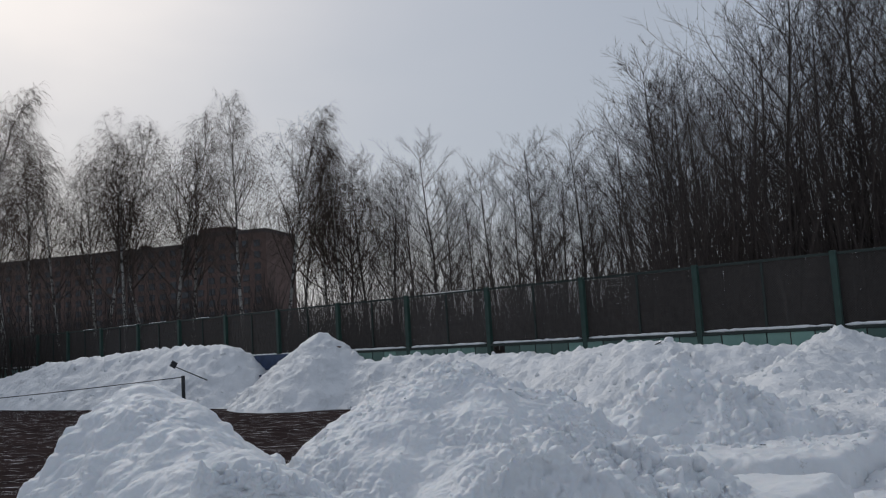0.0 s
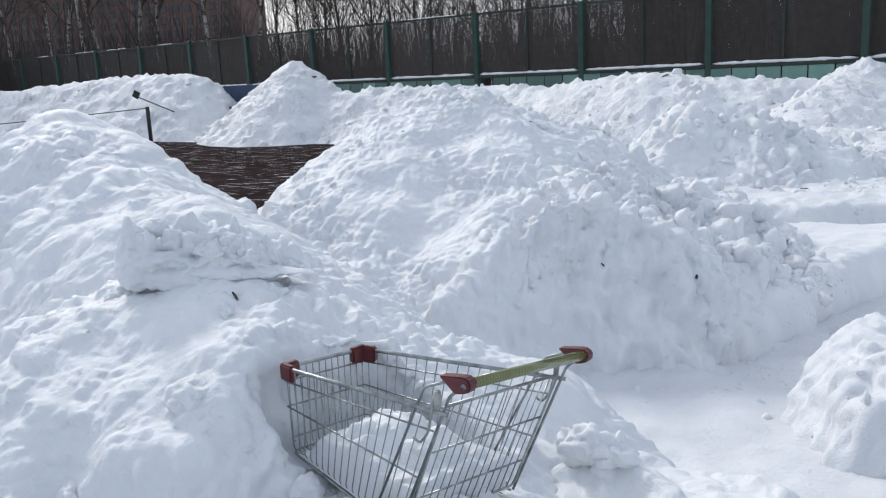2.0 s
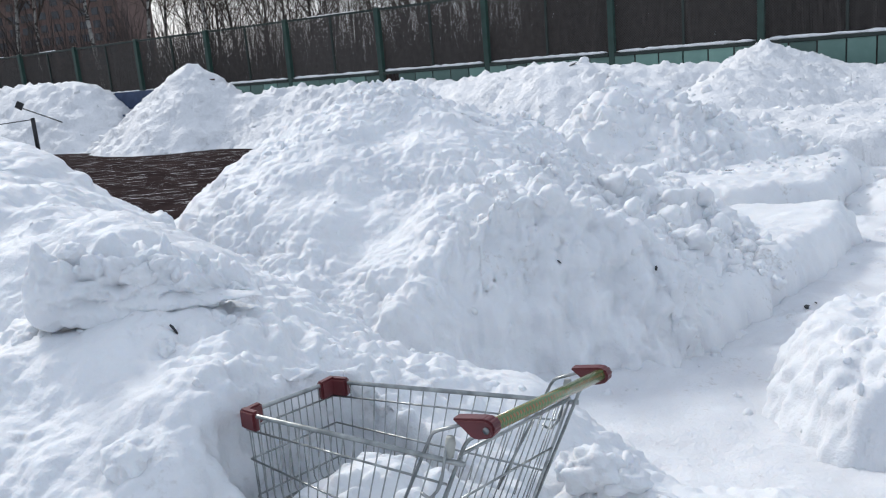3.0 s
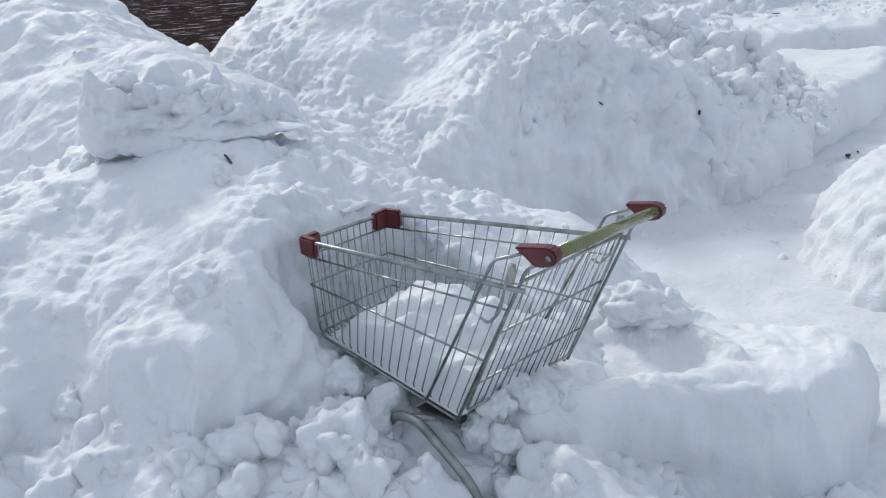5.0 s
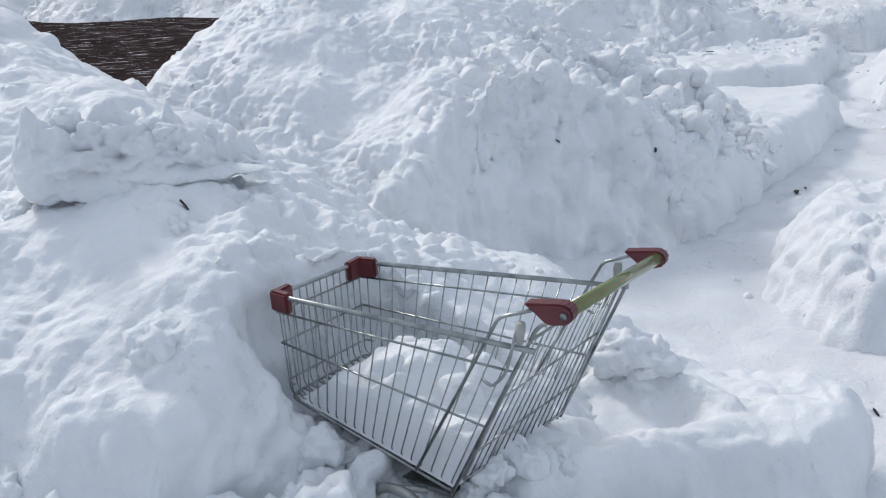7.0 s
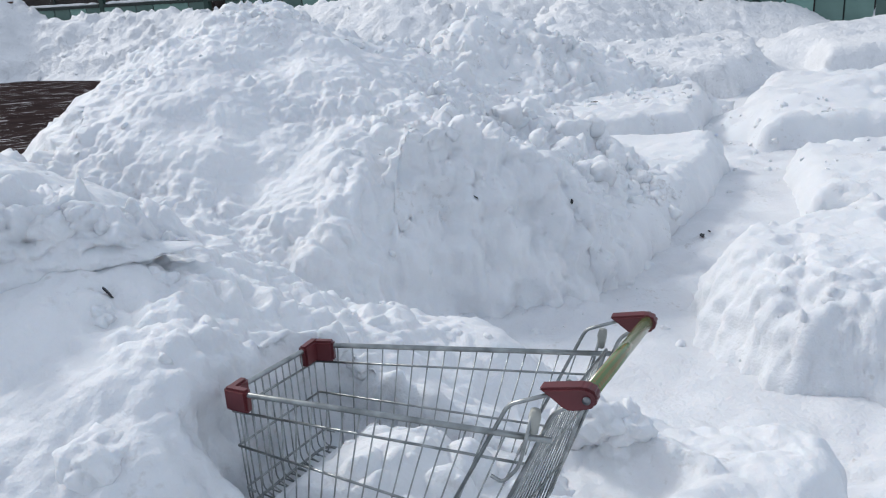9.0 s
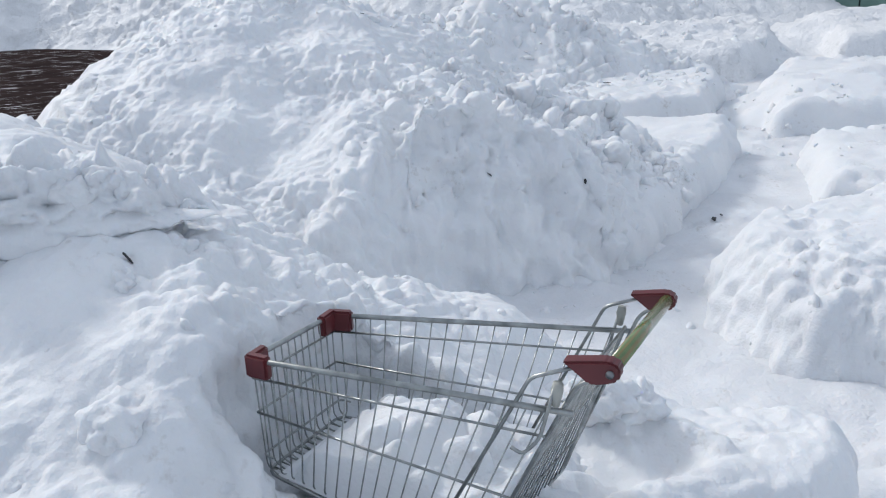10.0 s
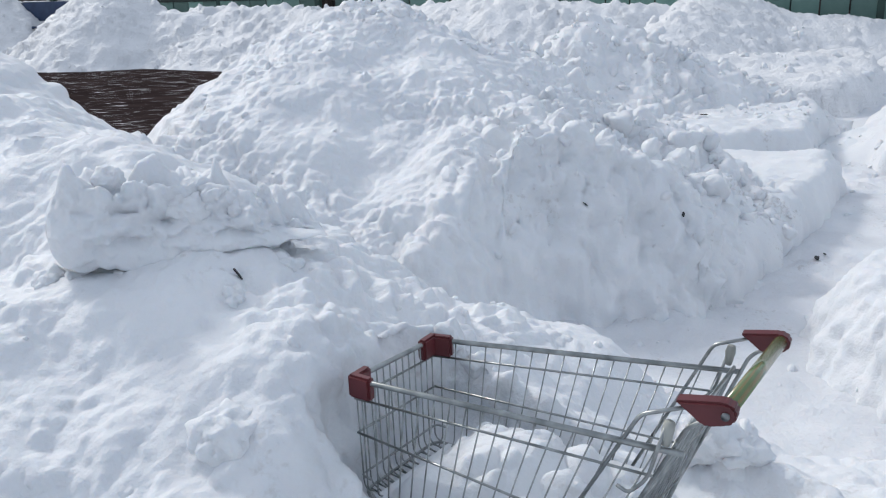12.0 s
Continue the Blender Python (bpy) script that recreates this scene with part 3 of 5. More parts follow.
# ---- near piles of snow ----
# hollows melted by the sun into the upper slope: x, y, reach
SUN_CUPS = [(-1.78, 4.69, 0.09), (-1.56, 4.46, 0.10), (-1.59, 4.92, 0.08), (-1.31, 4.52, 0.10), (-1.16, 4.24, 0.09), (-1.80, 4.95, 0.07), (-1.97, 4.66, 0.08), (-2.02, 4.40, 0.08), (-1.00, 4.20, 0.06), (-1.37, 4.22, 0.07), (-2.1, 5.0, 0.09), (-2.35, 4.8, 0.10), (-1.9, 4.25, 0.08), (-0.86, 4.12, 0.05)]


def sun_cups(x, y, z):
    """Depth of the hollows: soft, deepest towards the upper rim."""
    d = 0 * x
    for cx, cy, r in SUN_CUPS:
        u, v = (x - cx) * 0.9 + (y - cy) * 0.2, (y - cy) * 0.9 - (x - cx) * 0.2
        q = np.sqrt((u / r) ** 2 + (v / (0.85 * r)) ** 2)
        d = np.maximum(d, 0.55 * r * np.exp(-(q / 0.75) ** 2))
        d = d - 0.10 * r * np.exp(-((q - 1.35) / 0.3) ** 2)
    return d


tagged(new("snow_mound", snow_sheet("snow_mound", (-4.4, 0.75, 1.7, 7.4), 0.016, lambda x, y: h_left(x, y) - sun_cups(x, y, 0), near=(-2.2, 0.1, 2.2, 5.2), seed=1, billow=0.60, swell=1.1, grain=0.8, lumps=((0.17, 0.20, 0.65), (0.10, 0.20, 0.75), (0.06, 0.18, 0.7), (0.035, 0.16, 0.7)),
                                        clot=lambda x, y, z: 0.06 + 0.22 * step_in(-z, -0.86, -0.72) * step_in(y, 3.1, 3.35) + 0.22 * step_in(-x, 1.0, 1.25) * step_in(-y, -3.7, -3.4) + 0.20 * step_in(-y, -3.3, -3.1) + 0.6 * step_in(-y, -2.86, -2.76), crumble=lambda x, y, z: 0.85 * step_in(-y, -2.90, -2.78) * step_in(-x, 0.50, 0.70))),
       "large smooth mound of shovelled snow behind the cart", "snow mound", "snow mounds by the court")
tagged(new("snow_mound", snow_sheet("snow_mound", (-3.4, 3.2, 4.3, 9.4), 0.021, h_mid, near=(-1.3, 1.9, 4.9, 7.4), seed=2, billow=0.60, streak=1.3, swell=1.2, clot=lambda x, y, z: 0.14 + (0.85 + 0.15 * step_in(y, 5.3, 5.5)) * step_in(x, -0.1, 0.2) * step_in(-y, -6.6, -6.2) + 0.35 * step_in(-x, 0.7, 1.0), lumps=((0.20, 0.16, 0.6), (0.11, 0.22, 0.75), (0.06, 0.26, 0.85), (0.035, 0.22, 0.9)),
                                        crumble=lambda x, y, z: 0.75 * step_in(x, 0.02, 0.25) * step_in(z, 0.25, 0.6) * step_in(-y, -6.4, -6.0) * step_in(-x, -1.0, -0.7) + 0.8 * step_in(x, 0.55, 1.05) * step_in(y, 5.45, 5.8) + 0.5 * step_in(z, 1.0, 1.3))),
       "tall lumpy mound of shovelled snow with crumbled slope", "snow mound", "snow mounds by the court")
tagged(new("snow_slab", snow_sheet("snow_slab", (0.6, 3.3, 4.9, 8.1), 0.02, h_slab_mid, seed=3, billow=0.4, swell=0.5, streak=0.5, lumps=((0.07, 0.12, 0.7),))),
       "flat slab of snow with a cut edge beside the path", "snow slab", "cut snow slabs")
tagged(new("snow_mound", snow_sheet("snow_mound", (-0.2, 5.6, 7.8, 12.6), 0.024, h_back, seed=4, billow=1.1, lumps=((0.24, 0.35, 0.6), (0.13, 0.45, 0.7), (0.075, 0.45, 0.7)))),
       "lumpy mound of shovelled snow on a flat slab", "snow mound", "snow mounds by the court")
tagged(new("snow_slab", snow_sheet("snow_slab", (0.8, 4.8, 7.6, 11.8), 0.03, h_slab_back, seed=5, billow=0.4, swell=0.5, streak=0.5, lumps=((0.09, 0.12, 0.7),))),
       "flat slab of snow under a lumpy mound", "snow slab", "cut snow slabs")
tagged(new("snow_mound", snow_sheet("snow_mound", (0.9, 4.2, 2.9, 5.6), 0.014, h_right, seed=6, billow=0.5, swell=0.9, lumps=((0.16, 0.3, 0.7), (0.08, 0.25, 0.8), (0.045, 0.25, 0.8)), cups=lambda x, y, z: 0.6 + 0 * x)),
       "low bright mound of snow with hollowed sides", "snow mound", "snow mounds by the court")
tagged(new("snow_block", snow_sheet("snow_block", (-0.4, 1.5, 2.1, 3.95), 0.008, h_block, seed=7, billow=0.34, swell=1.1, streak=0.2, grain=0.4, lumps=((0.12, 0.2, 0.7), (0.05, 0.08, 0.7)), cups=lambda x, y, z: 0.28 * step_in(-y, -3.06, -2.98) * step_in(x, -0.12, 0.05) * step_in(-z, -0.36, -0.28),
                                        clot=lambda x, y, z: 0.9 * step_in(-z, -0.33, -0.20) * step_in(-y, -3.12, -2.98) + 1.1 * step_in(-x, -0.12, 0.05) * step_in(-y, -3.2, -3.05),
                                        crumble=lambda x, y, z: 0.8 * np.exp(-((x - 0.30) / 0.12) ** 2 - ((y - 3.42) / 0.12) ** 2) + 0.8 * step_in(-x, 0.02, 0.12) + 0.55 * step_in(-y, -2.82, -2.76))),
       "flat-topped block of cut snow beside the cart", "snow block", "cut snow slabs")


def h_drift(X, Y):
    h = ridge(X, Y, [(-1.25, 2.80, 0.42), (-0.85, 2.82, 0.40), (-0.52, 2.78, 0.37), (-0.34, 2.72, 0.31), (-0.18, 2.62, 0.25), (-0.08, 2.56, 0.23)], 0.6, 0.45, 0.15)
    h = smax(h, ridge(X, Y, [(-0.42, 2.98, 0.37), (-0.18, 2.98, 0.33), (-0.06, 2.90, 0.31)], 0.9, 0.9, 0.15), 0.04)
    h = smax(h, ridge(X, Y, [(-0.48, 2.80, 0.34), (-0.40, 2.78, 0.32)], 1.1, 1.1, 0.08), 0.04)
    # melted away along the bent tube of the cart
    t = np.clip(((X + 0.37) * 0.18 - (Y - 2.85) * 0.17) / 0.0613, 0, 1)
    return h - 0.12 * np.exp(-((X + 0.37 - 0.18 * t) ** 2 + (Y - 2.83 + 0.17 * t) ** 2) / 0.0075)


tagged(new("snow_drift", snow_sheet("snow_drift", (-1.5, 0.25, 2.1, 3.1), 0.008, h_drift, seed=17, billow=0.9, swell=0.6, lumps=((0.22, 0.65, 1.0), (0.13, 0.55, 1.0), (0.07, 0.4, 0.9), (0.035, 0.3, 0.8)))),
       "crumbled drift of lumpy snow round the cart frame", "snow drift", "snow mounds by the court")


def h_slab_right(X, Y):
    return slab(X, Y, [(2.75, 5.75), (3.5, 5.2), (6.0, 5.0), (6.5, 6.4), (4.2, 7.0), (3.45, 6.9)], 0.20, 0.10)


def h_slab_right_far(X, Y):
    h = slab(X, Y, [(3.75, 7.7), (4.6, 7.4), (8.5, 7.2), (9.0, 9.6), (5.6, 10.3), (4.45, 9.0)], 0.27, 0.12)
    return smax(h, ridge(X, Y, [(4.6, 8.3, 0.36), (6.5, 8.6, 0.5)], 0.5, 0.5, 0.3), 0.06)


def h_slab_end(X, Y):
    h = slab(X, Y, [(7.4, 11.6), (9.4, 11.0), (13.0, 11.5), (13.5, 15.0), (9.2, 15.2)], 0.36, 0.15)
    return smax(h, ridge(X, Y, [(8.6, 13.4, 0.5), (11.5, 13.5, 0.6)], 0.4, 0.4, 0.3), 0.06)


def h_field_right(X, Y):
    h = slab(X, Y, [(3.2, 11.6), (5.2, 10.6), (6.6, 12.0), (8.2, 14.8), (7.5, 16.5), (2.5, 16.5)], 0.38, 0.12)
    h = smax(h, ridge(X, Y, [(4.3, 12.8, 0.55), (6.0, 12.6, 0.5)], 0.5, 0.5, 0.3), 0.08)
    return h


def h_far_right(X, Y):
    h = ridge(X, Y, [(6.35, 16.6, 1.42), (7.6, 16.2, 0.95), (9.5, 15.6, 0.75)], 0.62, 0.55, 0.25)
    return smax(h, ridge(X, Y, [(6.2, 16.4, 1.2), (4.9, 14.9, 0.95), (4.3, 14.0, 0.6)], 0.55, 0.55, 0.3), 0.1)


def h_bank_fence(X, Y):
    h = ridge(X, Y, [(-3.4, 22.6, 1.25), (-1.2, 21.2, 1.2), (1.0, 19.6, 1.16), (2.9, 17.9, 1.38), (4.6, 17.0, 1.15), (6.5, 16.6, 1.05)], 0.75, 0.7, 0.4)
    return h


def h_peak(X, Y):
    return ridge(X, Y, [(-8.0, 23.6, 0.45), (-6.3, 23.35, 1.62), (-5.55, 23.2, 2.08), (-5.25, 23.15, 1.75), (-4.2, 22.4, 1.22), (-3.4, 22.0, 1.1)], 0.9, 0.85, 0.15)


def h_bank_left(X, Y):
    return ridge(X, Y, [(-9.5, 26.75, 1.85), (-10.6, 27.0, 1.92), (-13.4, 28.2, 1.86), (-17.9, 30.4, 1.62), (-22.5, 34.0, 1.0)], 0.85, 0.95, 0.25)


for nm, lab, bounds, step, fn, big, lu, sd in (
        ("snow_slab", "flat slab of snow with an undercut edge beside the path", (2.4, 6.8, 4.7, 7.3), 0.035, h_slab_right, 0.5, 0.05, 8),
        ("snow_slab", "flat slab of snow with a crumbled edge beside the path", (3.4, 9.4, 6.8, 10.7), 0.045, h_slab_right_far, 0.7, 0.07, 9),
        ("snow_slab", "flat slab of snow with a sunlit cut edge", (7.0, 14.0, 10.6, 15.6), 0.08, h_slab_end, 0.9, 0.09, 10),
        ("snow_slab", "uneven field of old snow beyond the mounds", (2.2, 8.8, 10.2, 17.0), 0.06, h_field_right, 1.0, 0.09, 11),
        ("snow_mound", "smooth bright mound of snow near the fence", (3.0, 11.5, 12.5, 18.6), 0.06, h_far_right, 0.8, 0.09, 12),
        ("snow_bank", "long bank of ploughed snow along the fence", (-6.0, 8.5, 14.8, 24.8), 0.07, h_bank_fence, 1.2, 0.10, 13),
        ("snow_mound", "tall pointed mound of ploughed snow behind the court", (-8.6, -1.8, 20.2, 26.4), 0.06, h_peak, 1.2, 0.10, 14),
        ("snow_bank", "long steep bank of ploughed snow behind the court net", (-26.0, -6.5, 23.6, 38.0), 0.09, h_bank_left, 1.4, 0.12, 15)):
    cat = {"snow_slab": "snow slab", "snow_mound": "snow mound", "snow_bank": "snow bank"}[nm]
    tagged(new(nm, snow_sheet(nm, bounds, step, fn, seed=sd, billow=big, swell=big, streak=0.4, lumps=((2.4 * lu, 0.30, 0.55), (1.3 * lu, 0.40, 0.65), (0.7 * lu, 0.40, 0.7)), material=M_SNOW_FAR if sd > 9 else M_SNOW)), lab, cat, "cut snow slabs" if nm == "snow_slab" else "snow mounds by the court")

# ---- shopping cart ----
CART = Matrix.Translation((-0.512, 3.300, 0.722)) @ Matrix.Rotation(CART_TURN, 4, "Z")
cart = tagged(new("shopping_cart"), "wire shopping cart with red plastic corners stuck in snow", "shopping cart")
cart.matrix_world = CART
# corners of the slightly bent basket: (0 front, 1 rear; -1 near side, 1 far side)
TOP = {(0, -1): Vector((0.010, -0.188, 0.028)), (0, 1): Vector((0.022, 0.112, 0.002)), (1, -1): Vector((0.660, -0.240, 0.064)), (1, 1): Vector((0.662, 0.240, 0.001))}
LOW = {(0, -1): Vector((0.022, -0.194, -0.226)), (0, 1): Vector((0.036, 0.092, -0.246)), (1, -1): Vector((0.490, -0.232, -0.312)), (1, 1): Vector((0.548, 0.165, -0.340))}
HAND = {-1: Vector((0.741, -0.232, 0.149)), 1: Vector((0.757, 0.238, 0.087))}


def wall_point(a, k, s):
    """A place on the side wall s: a from 0 at the front to 1 at the rear, k from 0 at the rim to 1 at the floor."""
    return TOP[0, s].lerp(TOP[1, s], a).lerp(LOW[0, s].lerp(LOW[1, s], a), k)


def across(a, k, f):
    """A place between the two side walls, f from 0 (near side) to 1."""
    return wall_point(a, k, -1).lerp(wall_point(a, k, 1), f)


def beyond(a, b, d):
    return b + (b - a).normalized() * d


rim_path = [beyond(TOP[0, -1], TOP[1, -1], 0.025), TOP[0, -1], TOP[0, 1], beyond(TOP[0, 1], TOP[1, 1], 0.025)]
rim = part("rim", bar("rim", rounded(rim_path, 0.02), 0.0058, M_WIRE, 10), cart, "bright zinc rim tube")
W = 0.0017
for s in (-1, 1):
    panel = part("side_panel", bar("side_panel", [wall_point(0, 0.16, s), wall_point(1, 0.14, s)], 0.0026, M_WIRE), cart)
    part("wire", bar("wire", [wall_point(0, 0.46, s), wall_point(1, 0.51, s)], 0.0026, M_WIRE, 6), panel)
    for i in range(18):
        f = 0.03 + 0.94 * i / 17
        foot = wall_point(f, 1.0, s)
        part("wire", bar("wire", rounded([wall_point(f, 0.0, s), wall_point(f, 0.95, s), foot + Vector((0, -s * 0.02, 0))], 0.02), W, M_WIRE, 6), panel)
front = part("front_panel", bar("front_panel", [wall_point(0, 0.16, -1), wall_point(0, 0.16, 1)], 0.0026, M_WIRE), cart)
part("wire", bar("wire", [wall_point(0, 0.46, -1), wall_point(0, 0.46, 1)], 0.0026, M_WIRE, 6), front)
part("wire", bar("wire", rounded([wall_point(0.05, 0.84, -1), wall_point(0, 0.84, -1), wall_point(0, 0.84, 1), wall_point(0.05, 0.84, 1)], 0.02), 0.0026, M_WIRE, 6), front)
for i in range(13):
    f = (i + 0.3) / 12.6
    part("wire", bar("wire", rounded([across(0, 0, f), across(0, 0.96, f), across(0.06, 1.0, f)], 0.02), W, M_WIRE, 6), front)
floor_panel = part("floor_panel", bar("floor_panel", rounded([LOW[1, -1], LOW[0, -1], LOW[0, 1], LOW[1, 1]], 0.03), 0.0034, M_WIRE, 8), cart)
for i in range(1, 12):
    part("wire", bar("wire", [across(0, 1, i / 12), across(1, 1, i / 12)], W, M_WIRE, 6), floor_panel)
for i in range(1, 10):
    drop = Vector((0, 0, -0.004))
    part("wire", bar("wire", [wall_point(i / 10, 1, -1) + drop, wall_point(i / 10, 1, 1) + drop], W, M_WIRE, 6), floor_panel)
# the swinging rear gate hangs aslant between the rear uprights
lift = Vector((0.010, 0, 0.014))
G = {(k, s): TOP[1, s].lerp(LOW[1, s], k) + lift + Vector((0, -s * 0.010, 0)) for k in (0.0, 0.36, 0.74, 0.97) for s in (-1, 1)}
gate = part("rear_gate", bar("rear_gate", rounded([G[0.0, -1], G[0.97, -1], G[0.97, 1], G[0.0, 1]], 0.02), 0.0038, M_WIRE, 8), cart, "hinged wire rear gate")
for k, r in ((0.0, 0.0042), (0.36, 0.0028), (0.74, 0.0028)):
    part("wire", bar("wire", [G[k, -1], G[k, 1]], r, M_WIRE, 6), gate)
for i in range(1, 14):
    part("wire", bar("wire", [G[0.0, -1].lerp(G[0.0, 1], i / 14), G[0.97, -1].lerp(G[0.97, 1], i / 14)], W, M_WIRE, 6), gate)
for s in (-1, 1):
    h, t, o = HAND[s], TOP[1, s], Vector((0, s * 0.010, 0))
    # two frame tubes a side run from the floor up into the handle bracket
    part("front_leg", bar("front_leg", rounded([h + Vector((-0.05, 0, -0.002)), h + Vector((-0.131, s * 0.002, -0.034)), wall_point(0.80, 0.97, s) + o], 0.014), 0.0037, M_WIRE, 10), cart)
    part("rear_leg", bar("rear_leg", rounded([h + Vector((-0.016, 0, -0.016)), h + Vector((-0.056, s * -0.004, -0.040)), LOW[1, s] + o], 0.018), 0.0041, M_WIRE, 10), cart)
    part("gate_hook", bar("gate_hook", rounded([t + o + Vector((-0.005, 0, 0.045)), t + o + Vector((-0.03, 0, -0.055)), t + o + Vector((-0.06, 0, -0.088)), t + o + Vector((-0.08, 0, -0.078))], 0.03), 0.0033, M_WIRE, 8), cart)
    part("hinge_knob", bar("hinge_knob", [t + o * 0.4 + Vector((-0.004, 0, 0.012)), t + o * 0.4 + Vector((-0.002, 0, 0.040)), t + o * 0.4 + Vector((0, 0, 0.054))], [0.0065, 0.0105, 0.0085], M_RUBBER, 14), cart, "grey plastic hinge knob")
    # red corner cap at the front
    c, along, side = TOP[0, s], (TOP[1, s] - TOP[0, s]).normalized(), (TOP[0, -s] - TOP[0, s]).normalized()
    bm = bmesh.new()
    for d, centre in ((along, c + along * 0.020), (side, c + side * 0.022)):
        made = bmesh.ops.create_cube(bm, size=1.0)["verts"]
        bmesh.ops.scale(bm, vec=(0.056, 0.022, 0.050), verts=made)
        bmesh.ops.rotate(bm, verts=made, cent=(0, 0, 0), matrix=Matrix.Rotation(math.atan2(d.y, d.x), 3, "Z"))
        bmesh.ops.translate(bm, vec=centre + Vector((0, 0, -0.012)), verts=made)
    bmesh.ops.bevel(bm, geom=bm.edges[:], offset=0.005, segments=2, affect="EDGES")
    part("corner_cap", bm_mesh("corner_cap", bm, M_RED), cart, "dull red plastic corner cap")
    # red handle bracket, a wedge with a round rear end
    prof = [(-0.078, 0.007), (-0.054, -0.010), (-0.034, -0.026), (-0.024, -0.027), (0.003, -0.020), (0.014, -0.014), (0.019, -0.002), (0.017, 0.010), (0.008, 0.017), (-0.004, 0.019), (-0.03, 0.015)]
    bm = bmesh.new()
    f = bm.faces.new([bm.verts.new((h.x + x, h.y - s * 0.018, h.z + z)) for x, z in prof])
    ext = bmesh.ops.extrude_face_region(bm, geom=[f])
    bmesh.ops.translate(bm, vec=(0, s * 0.030, 0), verts=[v for v in ext["geom"] if isinstance(v, bmesh.types.BMVert)])
    bmesh.ops.recalc_face_normals(bm, faces=bm.faces)
    bmesh.ops.bevel(bm, geom=bm.edges[:], offset=0.004, segments=2, affect="EDGES")
    bracket = part("handle_bracket", bm_mesh("handle_bracket", bm, M_RED), cart, "red plastic handle bracket")
    part("bolt", bar("bolt", [h + Vector((0.002, s * 0.010, -0.002)), h + Vector((0.002, s * 0.0155, -0.002))], 0.0068, M_BOLT, 12), bracket, "steel bolt")
span = (HAND[1] - HAND[-1])
turned = Vector((0, 1, 0)).rotation_difference(span).to_matrix().to_4x4()
handle = part("handle", bar("handle", [(0, -span.length / 2, 0), (0, span.length / 2, 0)], 0.0132, M_HANDLE, 20), cart, "clear sleeve over a green checked strip", Matrix.Translation((HAND[-1] + HAND[1]) / 2) @ turned)
# chassis under the basket: plate, bent tube guards
part("chassis_plate", box_mesh("chassis_plate", (0.17, 0.28, 0.010), (0.40, -0.04, -0.334 - 0.035), M_WIRE_OLD, 0.004), cart, "weathered grey chassis plate")
for s, y in ((-1, -0.262), (1, 0.20)):
    part("leg", bar("leg", rounded([(0.27, y * 0.9, -0.40), (0.325, y * 0.98, -0.335), (0.40, y * 1.03, -0.320), (0.48, y * 1.09, -0.362), (0.56, y * 1.13, -0.412), (0.61, y * 1.15, -0.50)], 0.05, 6), 0.0115, M_WIRE_OLD, 10), cart, "bent weathered chassis tube")
    part("strut", bar("strut", [(0.36, y * 0.98, -0.33), (0.42, y * 0.86, -0.334)], 0.008, M_WIRE_OLD, 8), cart)

# ---- snow in the cart ----


def basket_snow():
    """A lumpy heap that fills the rear of the basket, from wall to wall, and leaves the front of its floor bare."""
    n, m = 130, 90
    A, F = np.meshgrid(np.linspace(0.06, 0.99, n), np.linspace(0, 1, m), indexing="ij")
    Q = np.stack([A * 0.55, F * 0.38, 0 * A + 0.21], -1)
    Q = Q + 0.015 * np.stack([ripple(Q * 12, 1), ripple(Q * 12, 2), 0 * A], -1)
    cover = step_in(A + 0.07 * ripple(Q * 9, 4), 0.13, 0.26) * step_in(-A, -0.99, -0.94) * step_in(np.minimum(F, 1 - F), 0.0, 0.05)
    rise = cover * (0.30 + 0.30 * np.exp(-(((A - 0.52) / 0.22) ** 2 + ((F - 0.45) / 0.33) ** 2)) + 0.06 * ripple(Q * 7, 5) + 2.4 * studs(Q, 0.17, 0.7, 6, 0.6) + 2.0 * studs(Q, 0.085, 0.7, 7) + 1.8 * studs(Q, 0.045, 0.6, 8) + 1.6 * studs(Q, 0.024, 0.5, 9))
    corners = [np.array(across(a, k, f)[:]) for a in (0, 1) for k in (0, 1) for f in (0.012, 0.988)]
    t00, t01, b00, b01, t10, t11, b10, b11 = corners
    A, F, K = A[..., None], F[..., None], np.clip(0.985 - rise, 0.2, 1)[..., None]
    top = (t00 * (1 - F) + t01 * F) * (1 - A) + (t10 * (1 - F) + t11 * F) * A
    low = (b00 * (1 - F) + b01 * F) * (1 - A) + (b10 * (1 - F) + b11 * F) * A
    return grid_mesh("basket_snow", top * (1 - K) + low * K, np.ones((n - 1, m - 1), bool), M_SNOW)


heap = tagged(new("basket_snow", basket_snow()), "lumps of snow lying in the cart basket", "snow heap")
heap.matrix_world = CART

# ---- fence with boards along the far side of the court ----
F0, FD = Vector((4.30, 19.72, 0)), Vector((-0.827, 0.5626, 0)).normalized()
FN = Vector((-FD.y, FD.x, 0))          # towards the camera's side or away, set below
FN = FN if FN.y < 0 else -FN
F_ROT = Matrix.Rotation(math.atan2(FD.y, FD.x), 4, "Z")
SPAN = 3.06
K0, K1 = -4, 13
fence = tagged(new("fence"), "green mesh fence with teal boards and snow-capped rail", "fence", kind="structure")


def fence_at(d, z=0.0, off=0.0):
    p = F0 + FD * d + FN * off
    return Matrix.Translation((p.x, p.y, z)) @ F_ROT


